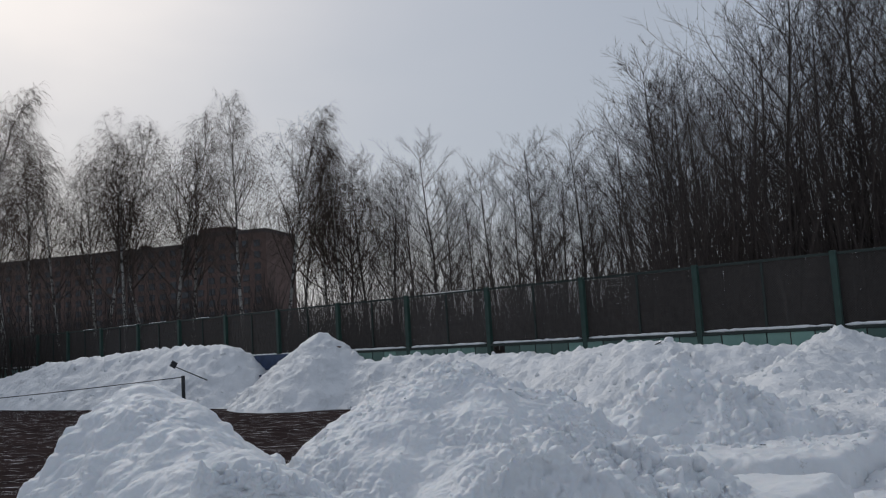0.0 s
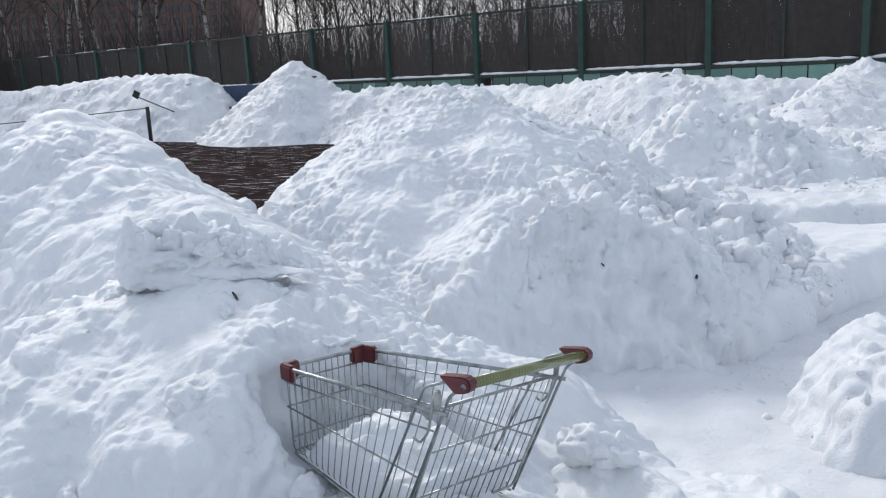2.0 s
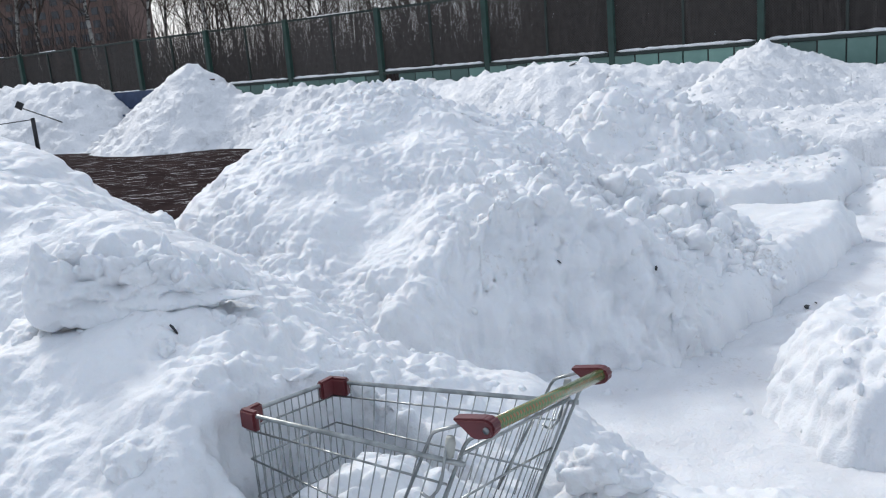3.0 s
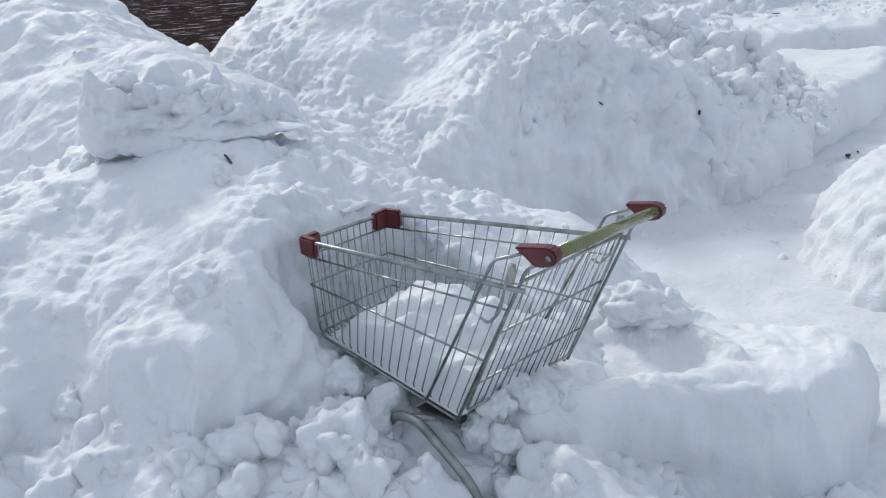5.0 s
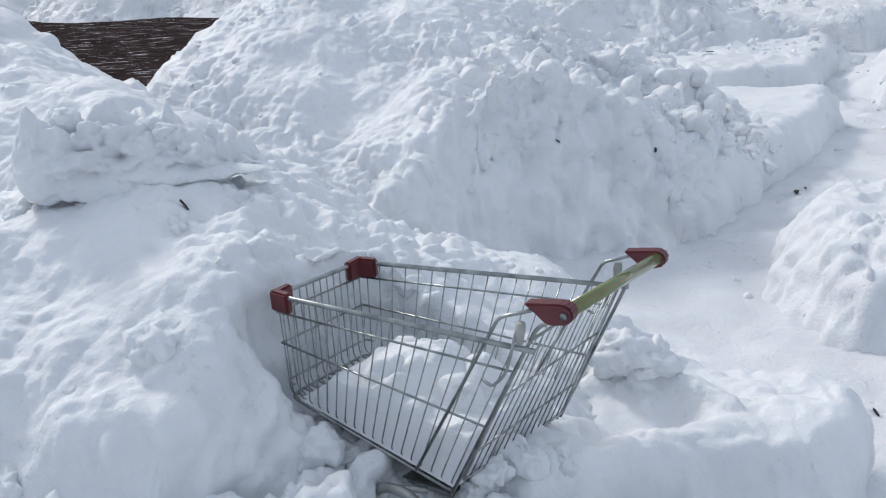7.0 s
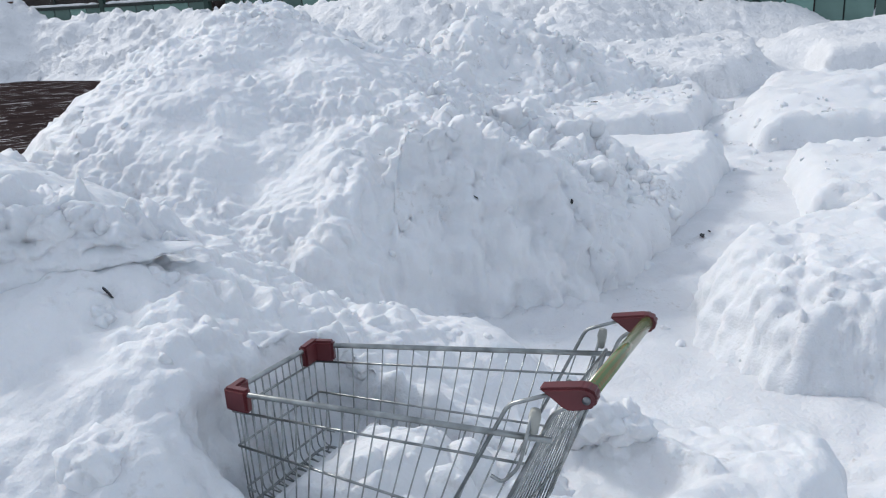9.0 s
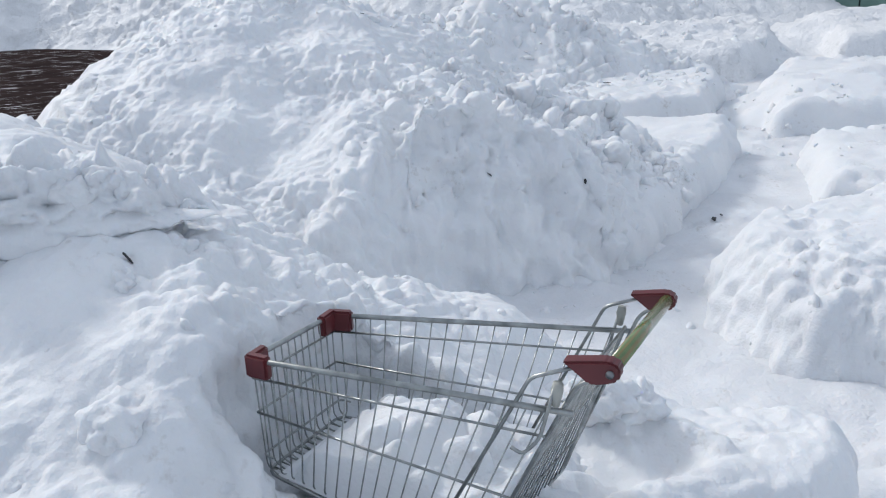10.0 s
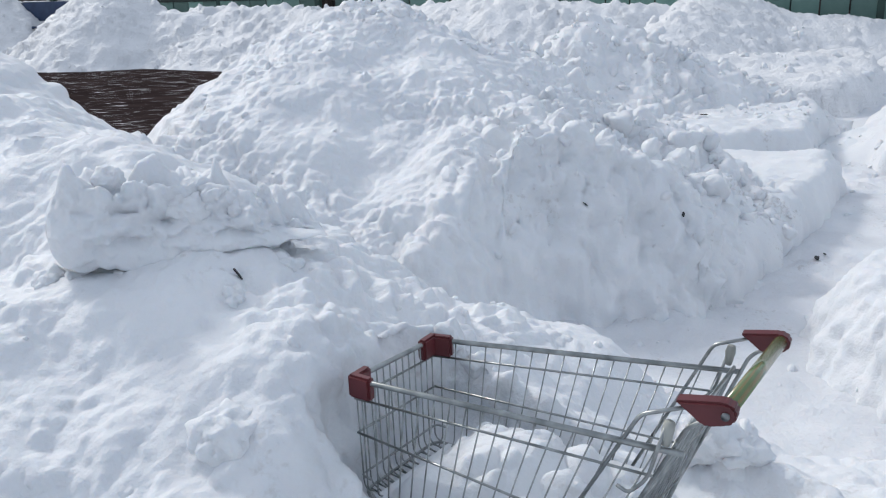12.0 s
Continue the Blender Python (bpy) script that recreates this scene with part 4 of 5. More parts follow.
post_me = box_mesh("post", (0.13, 0.13, 3.02), (0, 0, 1.51), M_GREEN, 0.012)
thin_me = box_mesh("stay", (0.05, 0.05, 2.95), (0, 0, 1.475), M_GREEN_D, 0.006)
rail_me = box_mesh("rail", (SPAN - 0.13, 0.05, 0.06), (0, 0, 0), M_GREEN_D, 0.006)
ledge_me = box_mesh("ledge", (SPAN - 0.13, 0.16, 0.07), (0, 0, 0), M_GREEN_D, 0.01)
board_me = box_mesh("board", (SPAN / 6 - 0.03, 0.03, 1.16), (0, 0, 0), M_TEAL, 0.006)


def snow_strip(seed, length):
    v, f = [], []
    pts, rad = [], []
    rng = random.Random(seed)
    n = 24
    for k in range(n + 1):
        x = -length / 2 + length * k / n
        pts.append((x, 0.0, 0.02 + 0.012 * rng.random()))
        rad.append(0.022 + 0.028 * rng.random() if 0 < k < n else 0.006)
    tube_data(pts, rad, 8, v, f)
    return mesh_from("snow_cap", [Vector((p.x, p.y * 1.6, p.z * 0.9)) for p in v], f, M_SNOW_FAR)


strips = [snow_strip(i, SPAN - 0.2) for i in range(4)]
short_strips = [snow_strip(10 + i, 0.9 + 0.4 * i) for i in range(3)]
rng = random.Random(5)


def net_mesh():
    """Wire mesh of one bay, from ledge to top rail."""
    v, f = [], []
    w, z0, z1, step = SPAN - 0.14, 1.5, 2.92, 0.055
    def strip(a, b):
        d = (Vector(b) - Vector(a)).normalized()
        s = Vector((-d.z, 0, d.x)) * 0.0075
        i = len(v)
        v.extend([Vector(a) - s, Vector(a) + s, Vector(b) + s, Vector(b) - s])
        f.append((i, i + 1, i + 2, i + 3))
    h = z1 - z0
    k = -h
    while k < w:
        for sgn in (1, -1):
            x0, x1 = max(0, k), min(w, k + h)
            if x1 > x0:
                a, b = (x0, z0 + x0 - k), (x1, z0 + x1 - k)
                if sgn < 0:
                    a, b = (w - a[0], a[1]), (w - b[0], b[1])
                strip((a[0] - w / 2, 0, a[1]), (b[0] - w / 2, 0, b[1]))
        k += step
    return mesh_from("netting", v, f, M_NET, False)


net_me = net_mesh()
for k in range(K0, K1 + 1):
    d = k * SPAN
    post = part("post", post_me, fence, m=fence_at(d))
    if k == K1:
        break
    m = d + SPAN / 2
    part("stay", thin_me, fence, m=fence_at(m, 0, -0.03))
    part("rail", rail_me, fence, m=fence_at(m, 2.96, -0.02))
    part("ledge", ledge_me, fence, m=fence_at(m, 1.40, 0.0))
    part("netting", net_me, fence, m=fence_at(m, 0, -0.05))
    part("snow_cap", strips[k % 4], fence, m=fence_at(m, 1.435, 0.02))
    for j in range(6):
        if not (k == 1 and j == 5):
            part("board", board_me, fence, m=fence_at(d + SPAN * (j + 0.5) / 6, 0.78, 0.03 + 0.004 * (j % 2)))
    if rng.random() < 0.6:
        part("snow_cap", short_strips[k % 3], fence, m=fence_at(m + rng.uniform(-0.8, 0.8), 2.975, -0.02) @ Matrix.Scale(0.55, 4, (0, 0, 1)) @ Matrix.Scale(0.4, 4, (0, 1, 0)))

# ---- court net ----
NP = Vector((-10.11, 24.25, 0))
net_post = tagged(new("net_post"), "dark steel tennis net post on the court", "net post")
net_post.location = NP
part("pole", bar("pole", [(0, 0, 0.0), (0, 0, 0.98)], 0.055, M_DARK, 12), net_post)
part("cap", bar("cap", [(0, 0, 0.98), (0, 0, 1.01)], [0.06, 0.045], M_DARK, 12), net_post)
rope_pts = [NP + Vector((-9.0 * k / 14, 2.4 * k / 14 - 4.0 * k / 14, 0.97 - 0.36 * math.sin(math.pi * 0.5 * k / 14))) for k in range(15)]
part("cord", bar("cord", [p - NP for p in rope_pts], 0.014, M_ROPE, 6), net_post, "sagging grey cord")
shovel = tagged(new("snow_shovel"), "dark snow shovel stuck in the snow bank", "shovel")
shovel.location = (-10.70, 24.95, 1.08)
part("blade", box_mesh("blade", (0.20, 0.03, 0.20), (0, 0, 0.27), M_DARK, 0.012, Matrix.Rotation(radians(30), 4, "Y")), shovel)
part("shaft", bar("shaft", [(0.05, 0, 0.2), (0.95, 0.3, -0.28)], 0.017, M_ROPE, 8), shovel)

# ---- blue bench and rusty box half buried behind the banks ----
bench = tagged(new("bench"), "dark blue bench half buried between the snow banks", "bench")
bench.matrix_world = Matrix.Translation((-8.05, 26.1, 0)) @ F_ROT
part("seat", box_mesh("seat", (2.0, 0.5, 0.06), (0, 0, 0.82), M_BLUE, 0.01), bench)
part("backrest", box_mesh("backrest", (2.0, 0.05, 0.5), (0, -0.25, 1.22), M_BLUE, 0.01), bench)
for x in (-0.8, 0.8):
    part("leg", box_mesh("leg", (0.08, 0.4, 0.8), (x, 0, 0.4), M_DARK, 0.01), bench)
crate = tagged(new("crate"), "dark brown box poking out of the snow mound", "crate")
crate.matrix_world = Matrix.Translation((-5.15, 22.9, 1.28)) @ Matrix.Rotation(0.5, 4, "Z")
part("box", box_mesh("box", (0.34, 0.34, 0.30), (0, 0, 0.15), M_DARK, 0.015), crate)
part("lid", box_mesh("lid", (0.38, 0.38, 0.04), (0, 0, 0.32), M_RUST, 0.01), crate)


# ---- bare trees ----
def tree_meshes(seed, height, kind):
    """Trunk and crown of a bare tree; kind: birch, lime or thin."""
    rng = random.Random(seed)
    tv, tf, cv, cf = [], [], [], []

    def grow(p, d, length, radius, level, top):
        n = (6, 4, 2, 2 if kind == "birch" else 1)[min(level, 3)]
        pts, rad = [p.copy()], [radius]
        for k in range(n):
            bend = Vector((rng.gauss(0, 1), rng.gauss(0, 1), rng.gauss(0, 0.5))) * (0.045 if level == 0 else {"birch": 0.13, "lime": 0.11, "thin": 0.14}[kind])
            lift = {"birch": (0.02, 0.16, -0.05, -1.0), "lime": (0.02, 0.18, 0.20, 0.22), "thin": (0.02, 0.22, 0.2, 0.1)}[kind][min(level, 3)]
            d = (d + bend + Vector((0, 0, lift))).normalized()
            p = p + d * (length / n)
            pts.append(p.copy())
            rad.append(radius * (1 - (k + 1) / n * (0.82 if level else 0.9)))
        if level == 0:
            tube_data(pts, rad, 8, tv, tf, False)
        else:
            tube_data(pts, rad, 4 if level == 1 else 3, cv, cf, False)
        if level >= top:
            return
        if level == 0:
            count, lo = int(height * (2.0 if kind != "thin" else 1.5)), 0.22 if kind != "birch" else 0.32
        else:
            count, lo = (((8, 6, 4) if kind == "birch" else (9, 7, 5))[min(level - 1, 2)], 0.12)
        for c in range(count):
            f = lo + (1 - lo) * (c + rng.random()) / count
            i = min(int(f * n), n - 1)
            q = pts[i].lerp(pts[i + 1], f * n - i)
            a = rng.uniform(0, 2 * math.pi)
            dirn = (pts[i + 1] - pts[i]).normalized()
            side = dirn.orthogonal().normalized()
            side = (Matrix.Rotation(a, 3, dirn) @ side)
            open_angle = {"birch": 0.62, "lime": 0.92 if level == 0 else 0.72, "thin": 0.6}[kind] + rng.gauss(0, 0.12)
            nd = dirn * math.cos(open_angle) + side * math.sin(open_angle)
            if level == 0:
                ln = height * ({"birch": 0.37, "lime": 0.46, "thin": 0.26}[kind]) * (1.05 - 0.75 * (f - lo) / (1 - lo)) * rng.uniform(0.7, 1.15)
            else:
                ln = length * rng.uniform(0.36, 0.62) * (1.1 - 0.45 * f) * (2.4 if kind == "birch" and level == 2 else 1.0)
            rr = max(rad[i] * rng.uniform(0.35, 0.5), 0.008)
            grow(q, nd, ln, rr if level else min(rr, 0.075), level + 1, top)

    grow(Vector((0, 0, -0.2)), Vector((rng.gauss(0, 0.04), rng.gauss(0, 0.04), 1)), height, height * 0.009 if kind != "thin" else height * 0.007, 0, 2 if kind == "thin" else 3)
    tm = mesh_from("trunk", tv, tf, M_BIRCH if kind == "birch" else M_BARK)
    cm = mesh_from("crown", cv, cf, M_BIRCH_TWIG if kind == "birch" else M_TWIG, False)
    return tm, cm


LABELS = {"birch": "tall bare birch with white trunk and drooping twigs", "lime": "tall bare tree with dark spreading branches", "thin": "slender bare young tree with dark stem"}


def tree_source(seed, height, kind):
    t = tagged(new("tree"), LABELS[kind], "tree", "bare trees behind the fence")
    tm, cm = tree_meshes(seed, height, kind)
    part("trunk", tm, t)
    part("crown", cm, t)
    return t


SOURCES = {"birch": [tree_source(20 + i, 15.5 + 0.7 * i, "birch") for i in range(4)],
           "lime": [tree_source(40 + i, 15 + i, "lime") for i in range(4)],
           "thin": [tree_source(60 + i, 9 + i, "thin") for i in range(3)]}
USED = {"birch": 0, "lime": 0, "thin": 0}
trng = random.Random(77)


def plant(kind, x, y, scale=1.0):
    src = SOURCES[kind]
    i = USED[kind]
    USED[kind] += 1
    m = Matrix.Translation((x, y, 0)) @ Matrix.Rotation(trng.uniform(0, 6.28), 4, "Z") @ Matrix.Scale(scale, 4)
    if i < len(src):
        src[i].matrix_world = m
    else:
        o = src[i % len(src)]
        c = copy_thing(o, m)
        c.matrix_basis = m


def bearing(deg, dist):
    """A place at a bearing left (-) or right (+) of straight ahead, seen from where the walk begins."""
    a = radians(deg)
    return 0.3 + dist * math.sin(a), -0.2 + dist * math.cos(a)


# birches before the tower block, then limes, then the tall dark group beyond the fence
for deg, dist, sc in ((-30.0, 56, 0.90), (-26.4, 57, 1.00), (-23.6, 60, 1.10), (-19.0, 58, 0.99), (-16.6, 60, 1.18), (-12.4, 60, 0.98), (-8.2, 64, 0.82), (-33.0, 52, 0.95), (-35.5, 48, 1.0), (-28.2, 62, 0.92), (-25.0, 62, 1.0), (-31.6, 60, 0.90), (-15.4, 64, 1.05), (-22.4, 62, 0.98), (-28.0, 58, 1.0), (-13.4, 64, 0.92), (-12.0, 66, 0.88), (-34.2, 62, 0.92)):
    plant("birch", *bearing(deg, dist), sc)
for deg, dist, sc in ((-7.5, 66, 0.95), (-4.8, 58, 0.75), (-2.0, 62, 0.82), (0.5, 58, 0.80), (2.4, 64, 0.88), (5.0, 60, 0.82), (7.4, 58, 0.9), (9.4, 52, 0.92), (11.3, 46, 0.95), (-9, 58, 0.8), (-12, 70, 0.9), (-6.2, 60, 0.85), (-3.4, 66, 0.85), (-0.8, 56, 0.72), (1.5, 66, 0.85), (3.8, 56, 0.78), (6.2, 64, 0.9), (8.4, 60, 0.95), (-10.8, 64, 0.9), (10.3, 44, 0.85), (12.3, 40, 0.86),
                      (13.6, 38, 0.72), (15.2, 36, 0.80), (17.2, 33, 0.84), (19.0, 36, 0.92), (21.0, 32, 0.86), (23.2, 35, 0.95), (25.2, 31, 0.82), (27.5, 33, 0.90), (30.0, 30, 0.85), (33, 31, 0.9), (14.4, 46, 0.85), (18, 44, 1.0), (22, 43, 1.0), (26, 42, 0.95), (29, 40, 1.0)):
    plant("lime", *bearing(deg, dist), sc)
for i in range(70):
    deg = trng.uniform(-22, 34) if i < 26 else trng.uniform(7, 30)
    near = 34 if deg < 8 else 27
    plant("thin", *bearing(deg, trng.uniform(near, near + 22)), trng.uniform(0.5, 0.9))


def thicket():
    """Undergrowth and far woods behind the fence: countless thin stems."""
    rng = random.Random(9)
    v, f = [], []
    for i in range(8600):
        deg = rng.uniform(-42, 9) if i % 2 else rng.uniform(8, 40)
        near = 44 if deg < -8 else (36 if deg < 6 else 29)
        dist = near + 45 * rng.random() ** 1.5
        x, y = bearing(deg, dist)
        h = (rng.uniform(3.5, 10.0) if deg > 10 else rng.uniform(2.0, 6.5)) if i % 3 else rng.uniform(1.5, 3.5)
        p, d = Vector((x, y, -0.1)), Vector((rng.gauss(0, 0.12), rng.gauss(0, 0.12), 1))
        pts = [p, p + d * h * 0.5, p + d * h + Vector((rng.gauss(0, 0.3), rng.gauss(0, 0.3), 0))]
        r = rng.uniform(0.02, 0.06)
        tube_data(pts, [r, r * 0.7, 0.006], 3, v, f, False)
        for k in range(4):
            q = pts[0].lerp(pts[2], rng.uniform(0.2, 0.95))
            e = q + Vector((rng.gauss(0, 0.6), rng.gauss(0, 0.6), rng.uniform(0.4, 1.8)))
            tube_data([q, e], [0.012, 0.005], 3, v, f, False)
    tagged(new("undergrowth", mesh_from("undergrowth", v, f, M_TWIG, False)), "dense dark bare undergrowth behind the fence", "undergrowth", kind="stuff")


thicket()

# ---- brick tower block in the distance ----
block = tagged(new("apartment_building"), "long dark brown brick apartment block beyond the birches", "building")
BR = Matrix.Translation((-62.6, 199.0, 0)) @ Matrix.Rotation(radians(-10), 4, "Z")
block.matrix_world = BR
part("wall", box_mesh("wall", (22, 16, 30.2), (-11, 8, 15.1), M_BRICK, 0.05), block)
part("wall", box_mesh("wall", (70, 14, 28.6), (-57.02, 10, 14.3), M_BRICK, 0.05), block)
part("parapet", box_mesh("parapet", (22.4, 16.4, 0.9), (-11, 8, 30.62), M_ROOF, 0.05), block)
part("parapet", box_mesh("parapet", (70, 14.4, 0.8), (-57.3, 10, 29.0), M_ROOF, 0.05), block)
part("lift_house", box_mesh("lift_house", (8, 7, 2.6), (-17, 8, 31.9), M_BRICK, 0.05), block)
part("vent_stack", box_mesh("vent_stack", (2.2, 2.0, 2.0), (-40, 9, 29.9), M_BRICK, 0.05), block)
win_me = box_mesh("window", (1.7, 0.12, 1.5), (0, 0, 0), M_GLASS_D, 0.02)
sill_me = box_mesh("sill", (1.9, 0.25, 0.12), (0, -0.02, -0.85), M_ROOF, 0.02)
for floor_no in range(10):
    for c in range(28):
        x = -2.4 - c * 3.2
        y = 0.0 if x > -22 else 3.0
        w = part("window", win_me, block, m=Matrix.Translation((x, y - 0.03, 2.4 + floor_no * 2.8)))
        part("sill", sill_me, w)


# ---- loose snow: clods and chunks lying on the mounds ----
from mathutils.bvhtree import BVHTree


def clod_shape(seed, sub):
    """A broken lump: a ball cut by a few planes, then worn by noise."""
    rng = random.Random(seed)
    bm = bmesh.new()
    bmesh.ops.create_icosphere(bm, subdivisions=sub, radius=1.0)
    off = Vector((seed * 3.7, seed * 1.9, seed * 5.3))
    cuts = [(Vector((rng.gauss(0, 1), rng.gauss(0, 1), rng.gauss(0, 1))).normalized(), rng.uniform(0.42, 0.85)) for _ in range(8)]
    for v in bm.verts:
        n = v.co.normalized()
        r = 1.0
        for axis, d in cuts:
            a = n.dot(axis)
            if a > 0.05:
                r = min(r, d / a)
        r += 0.26 * noise.noise(n * 1.5 + off) + 0.14 * noise.noise(n * 3.2 + off) + 0.05 * noise.noise(n * 6.5 + off)
        v.co = Vector((n.x, n.y * 0.85, n.z * 0.7)) * r
    co = np.array([v.co[:] for v in bm.verts])
    bm.verts.index_update()
    tri = np.array([[v.index for v in f.verts] for f in bm.faces])
    bm.free()
    return co, tri


SHAPES = {sub: [clod_shape(i + 10 * sub, sub) for i in range(7)] for sub in (2, 3)}


def bvh(obs):
    v, f = [], []
    for ob in obs:
        base = len(v)
        v.extend(p.co.copy() for p in ob.data.vertices)
        f.extend(tuple(base + i for i in p.vertices) for p in ob.data.polygons)
    return BVHTree.FromPolygons(v, f)


def scatter(label, tree, zones, seed, sub=2, material=None, sink=(-0.6, 0.0), patchy=1.0):
    """Clods over zones of (x0, x1, y0, y1, count, least, most), joined into one heap too many to count."""
    rng = random.Random(seed)
    co, tri, base = [], [], 0
    for x0, x1, y0, y1, count, lo, hi in zones:
        for k in range(count):
            x, y = rng.uniform(x0, x1), rng.uniform(y0, y1)
            if patchy and noise.noise(Vector((x, y, seed)) * 2.0) < rng.uniform(-0.05, 0.3):
                continue
            hit = tree.ray_cast(Vector((x, y, 5)), Vector((0, 0, -1)))
            if hit[0] is None or hit[0].z < -0.02:
                continue
            r = lo + (hi - lo) * rng.random() ** 3.5
            c, t = SHAPES[sub][rng.randrange(7)]
            m = np.array(Euler((rng.uniform(0, 6.28), rng.uniform(0, 6.28), rng.uniform(0, 6.28))).to_matrix()) * r
            p = hit[0] + hit[1] * r * rng.uniform(*sink)
            co.append(c @ m.T + np.array(p))
            tri.append(t + base)
            base += len(c)
    co, tri = np.concatenate(co), np.concatenate(tri)
    me = bpy.data.meshes.new("snow_clods")
    me.vertices.add(len(co))
    me.vertices.foreach_set("co", co.astype(np.float32).ravel())
    me.loops.add(tri.size)
    me.loops.foreach_set("vertex_index", tri.astype(np.int32).ravel())
    me.polygons.add(len(tri))
    me.polygons.foreach_set("loop_start", np.arange(0, tri.size, 3, dtype=np.int32))
    me.polygons.foreach_set("loop_total", np.full(len(tri), 3, dtype=np.int32))
    me.polygons.foreach_set("use_smooth", np.ones(len(tri), dtype=bool))
    me.materials.append(material or M_SNOW)
    me.update(calc_edges=True)
    tagged(new("snow_clods", me), label, "snow clods", kind="stuff")


SNOW = [o for o in scene.objects if o.name.startswith(("snow_mound", "snow_slab", "snow_block", "snow_bank", "snow_drift", "path"))]
TREE_ALL = bvh(SNOW)
scatter("clods of snow tumbled round the cart", TREE_ALL, [(-0.65, -0.2, 2.55, 2.88, 60, 0.02, 0.065), (-1.6, -0.6, 2.9, 3.6, 30, 0.008, 0.025), (-0.35, 0.0, 2.75, 3.2, 60, 0.02, 0.06), (0.14, 0.44, 3.28, 3.58, 70, 0.010, 0.05), (-0.1, 0.9, 2.3, 2.80, 120, 0.012, 0.06), (-0.5, 0.4, 3.5, 4.1, 90, 0.012, 0.06)], 31, 3, sink=(-0.75, -0.1))
scatter("rounded clods of snow on the slope beside the cart", TREE_ALL, [(-1.35, -0.40, 2.3, 2.80, 30, 0.012, 0.04)], 30, 3, sink=(-0.6, -0.1))
scatter("clods of snow strewn over the tall mound", TREE_ALL, [(-1.1, 0.9, 5.2, 7.6, 160, 0.010, 0.06), (0.1, 0.8, 5.4, 6.1, 90, 0.010, 0.05), (0.0, 1.6, 4.7, 5.1, 40, 0.01, 0.05)], 32, sink=(-0.7, -0.3))
scatter("small nodules of snow sticking to the tall mound", TREE_ALL, [(-1.1, 0.6, 5.3, 7.4, 150, 0.015, 0.08), (0.2, 1.7, 5.4, 6.2, 60, 0.012, 0.05), (0.05, 1.3, 5.02, 5.5, 90, 0.012, 0.05)], 39, sink=(-0.8, -0.45), patchy=0)
scatter("rounded clods of snow piled on the shoulder of the tall mound", TREE_ALL, [(1.0, 1.95, 5.75, 6.55, 95, 0.03, 0.14), (0.45, 1.3, 5.6, 6.7, 90, 0.02, 0.09), (-0.6, 1.0, 6.9, 7.5, 60, 0.02, 0.08)], 38, 3, sink=(-0.35, 0.15), patchy=0)
scatter("clods of snow strewn over the smooth mound", TREE_ALL, [(-2.6, 0.2, 3.2, 5.6, 120, 0.008, 0.035), (-1.6, -0.3, 2.9, 3.9, 90, 0.008, 0.03)], 33, sink=(-0.7, -0.2))
scatter("clods of snow strewn over the rear mound", TREE_ALL, [(1.5, 4.1, 8.8, 10.8, 330, 0.015, 0.11), (2.5, 7.5, 10.5, 15.5, 260, 0.02, 0.14), (3.4, 4.6, 6.9, 9.6, 60, 0.02, 0.08)], 34, sink=(-0.55, 0.0), patchy=0)
scatter("clods of snow on the low mound", TREE_ALL, [(1.1, 3.2, 3.5, 5.0, 190, 0.01, 0.06), (2.6, 6.0, 5.2, 9.5, 150, 0.015, 0.07)], 35)
scatter("clods of snow on the far banks", TREE_ALL, [(-6.5, 7.0, 16.0, 23.5, 1100, 0.03, 0.14), (-20.0, -8.5, 24.5, 32.0, 800, 0.03, 0.16)], 36, material=M_SNOW_FAR)
scatter("crumbs of snow on the trodden path", TREE_ALL, [(0.4, 3.8, 3.75, 8.0, 260, 0.006, 0.028), (-0.6, 1.4, 1.6, 2.5, 120, 0.006, 0.03)], 37)


def chunk(label, centre, size, turn, seed, sub=5, rough=1.0):
    """A broken slab of hard snow with a rounded, lumpy skin."""
    bm = bmesh.new()
    bmesh.ops.create_icosphere(bm, subdivisions=sub, radius=1.0)
    off = Vector((seed * 2.1, seed * 4.7, seed))
    s0 = (size[0] * size[1] * size[2]) ** (1 / 3)
    for v in bm.verts:
        n = v.co.normalized()
        k = (abs(n.x) ** 2.2 + abs(n.y) ** 2.2 + abs(n.z) ** 2.2) ** (-1 / 2.2)
        p = Vector((n.x * size[0], n.y * size[1], n.z * size[2])) * k
        q = p / s0
        d = 0.42 * noise.noise(q * 0.9 + off) + 0.40 * abs(noise.noise(q * 1.7 - off)) + 0.15 * abs(noise.noise(q * 3.6 + off)) + 0.04 * noise.noise(q * 7.5 + off) - 0.18
        v.co = p + n * d * s0 * rough
    me = bm_mesh("snow_chunk", bm, M_SNOW, True)
    ob = tagged(new("snow_chunk", me), label, "snow chunk", "broken chunks of snow")
    ob.matrix_world = Matrix.Translation(centre) @ turn
    return ob


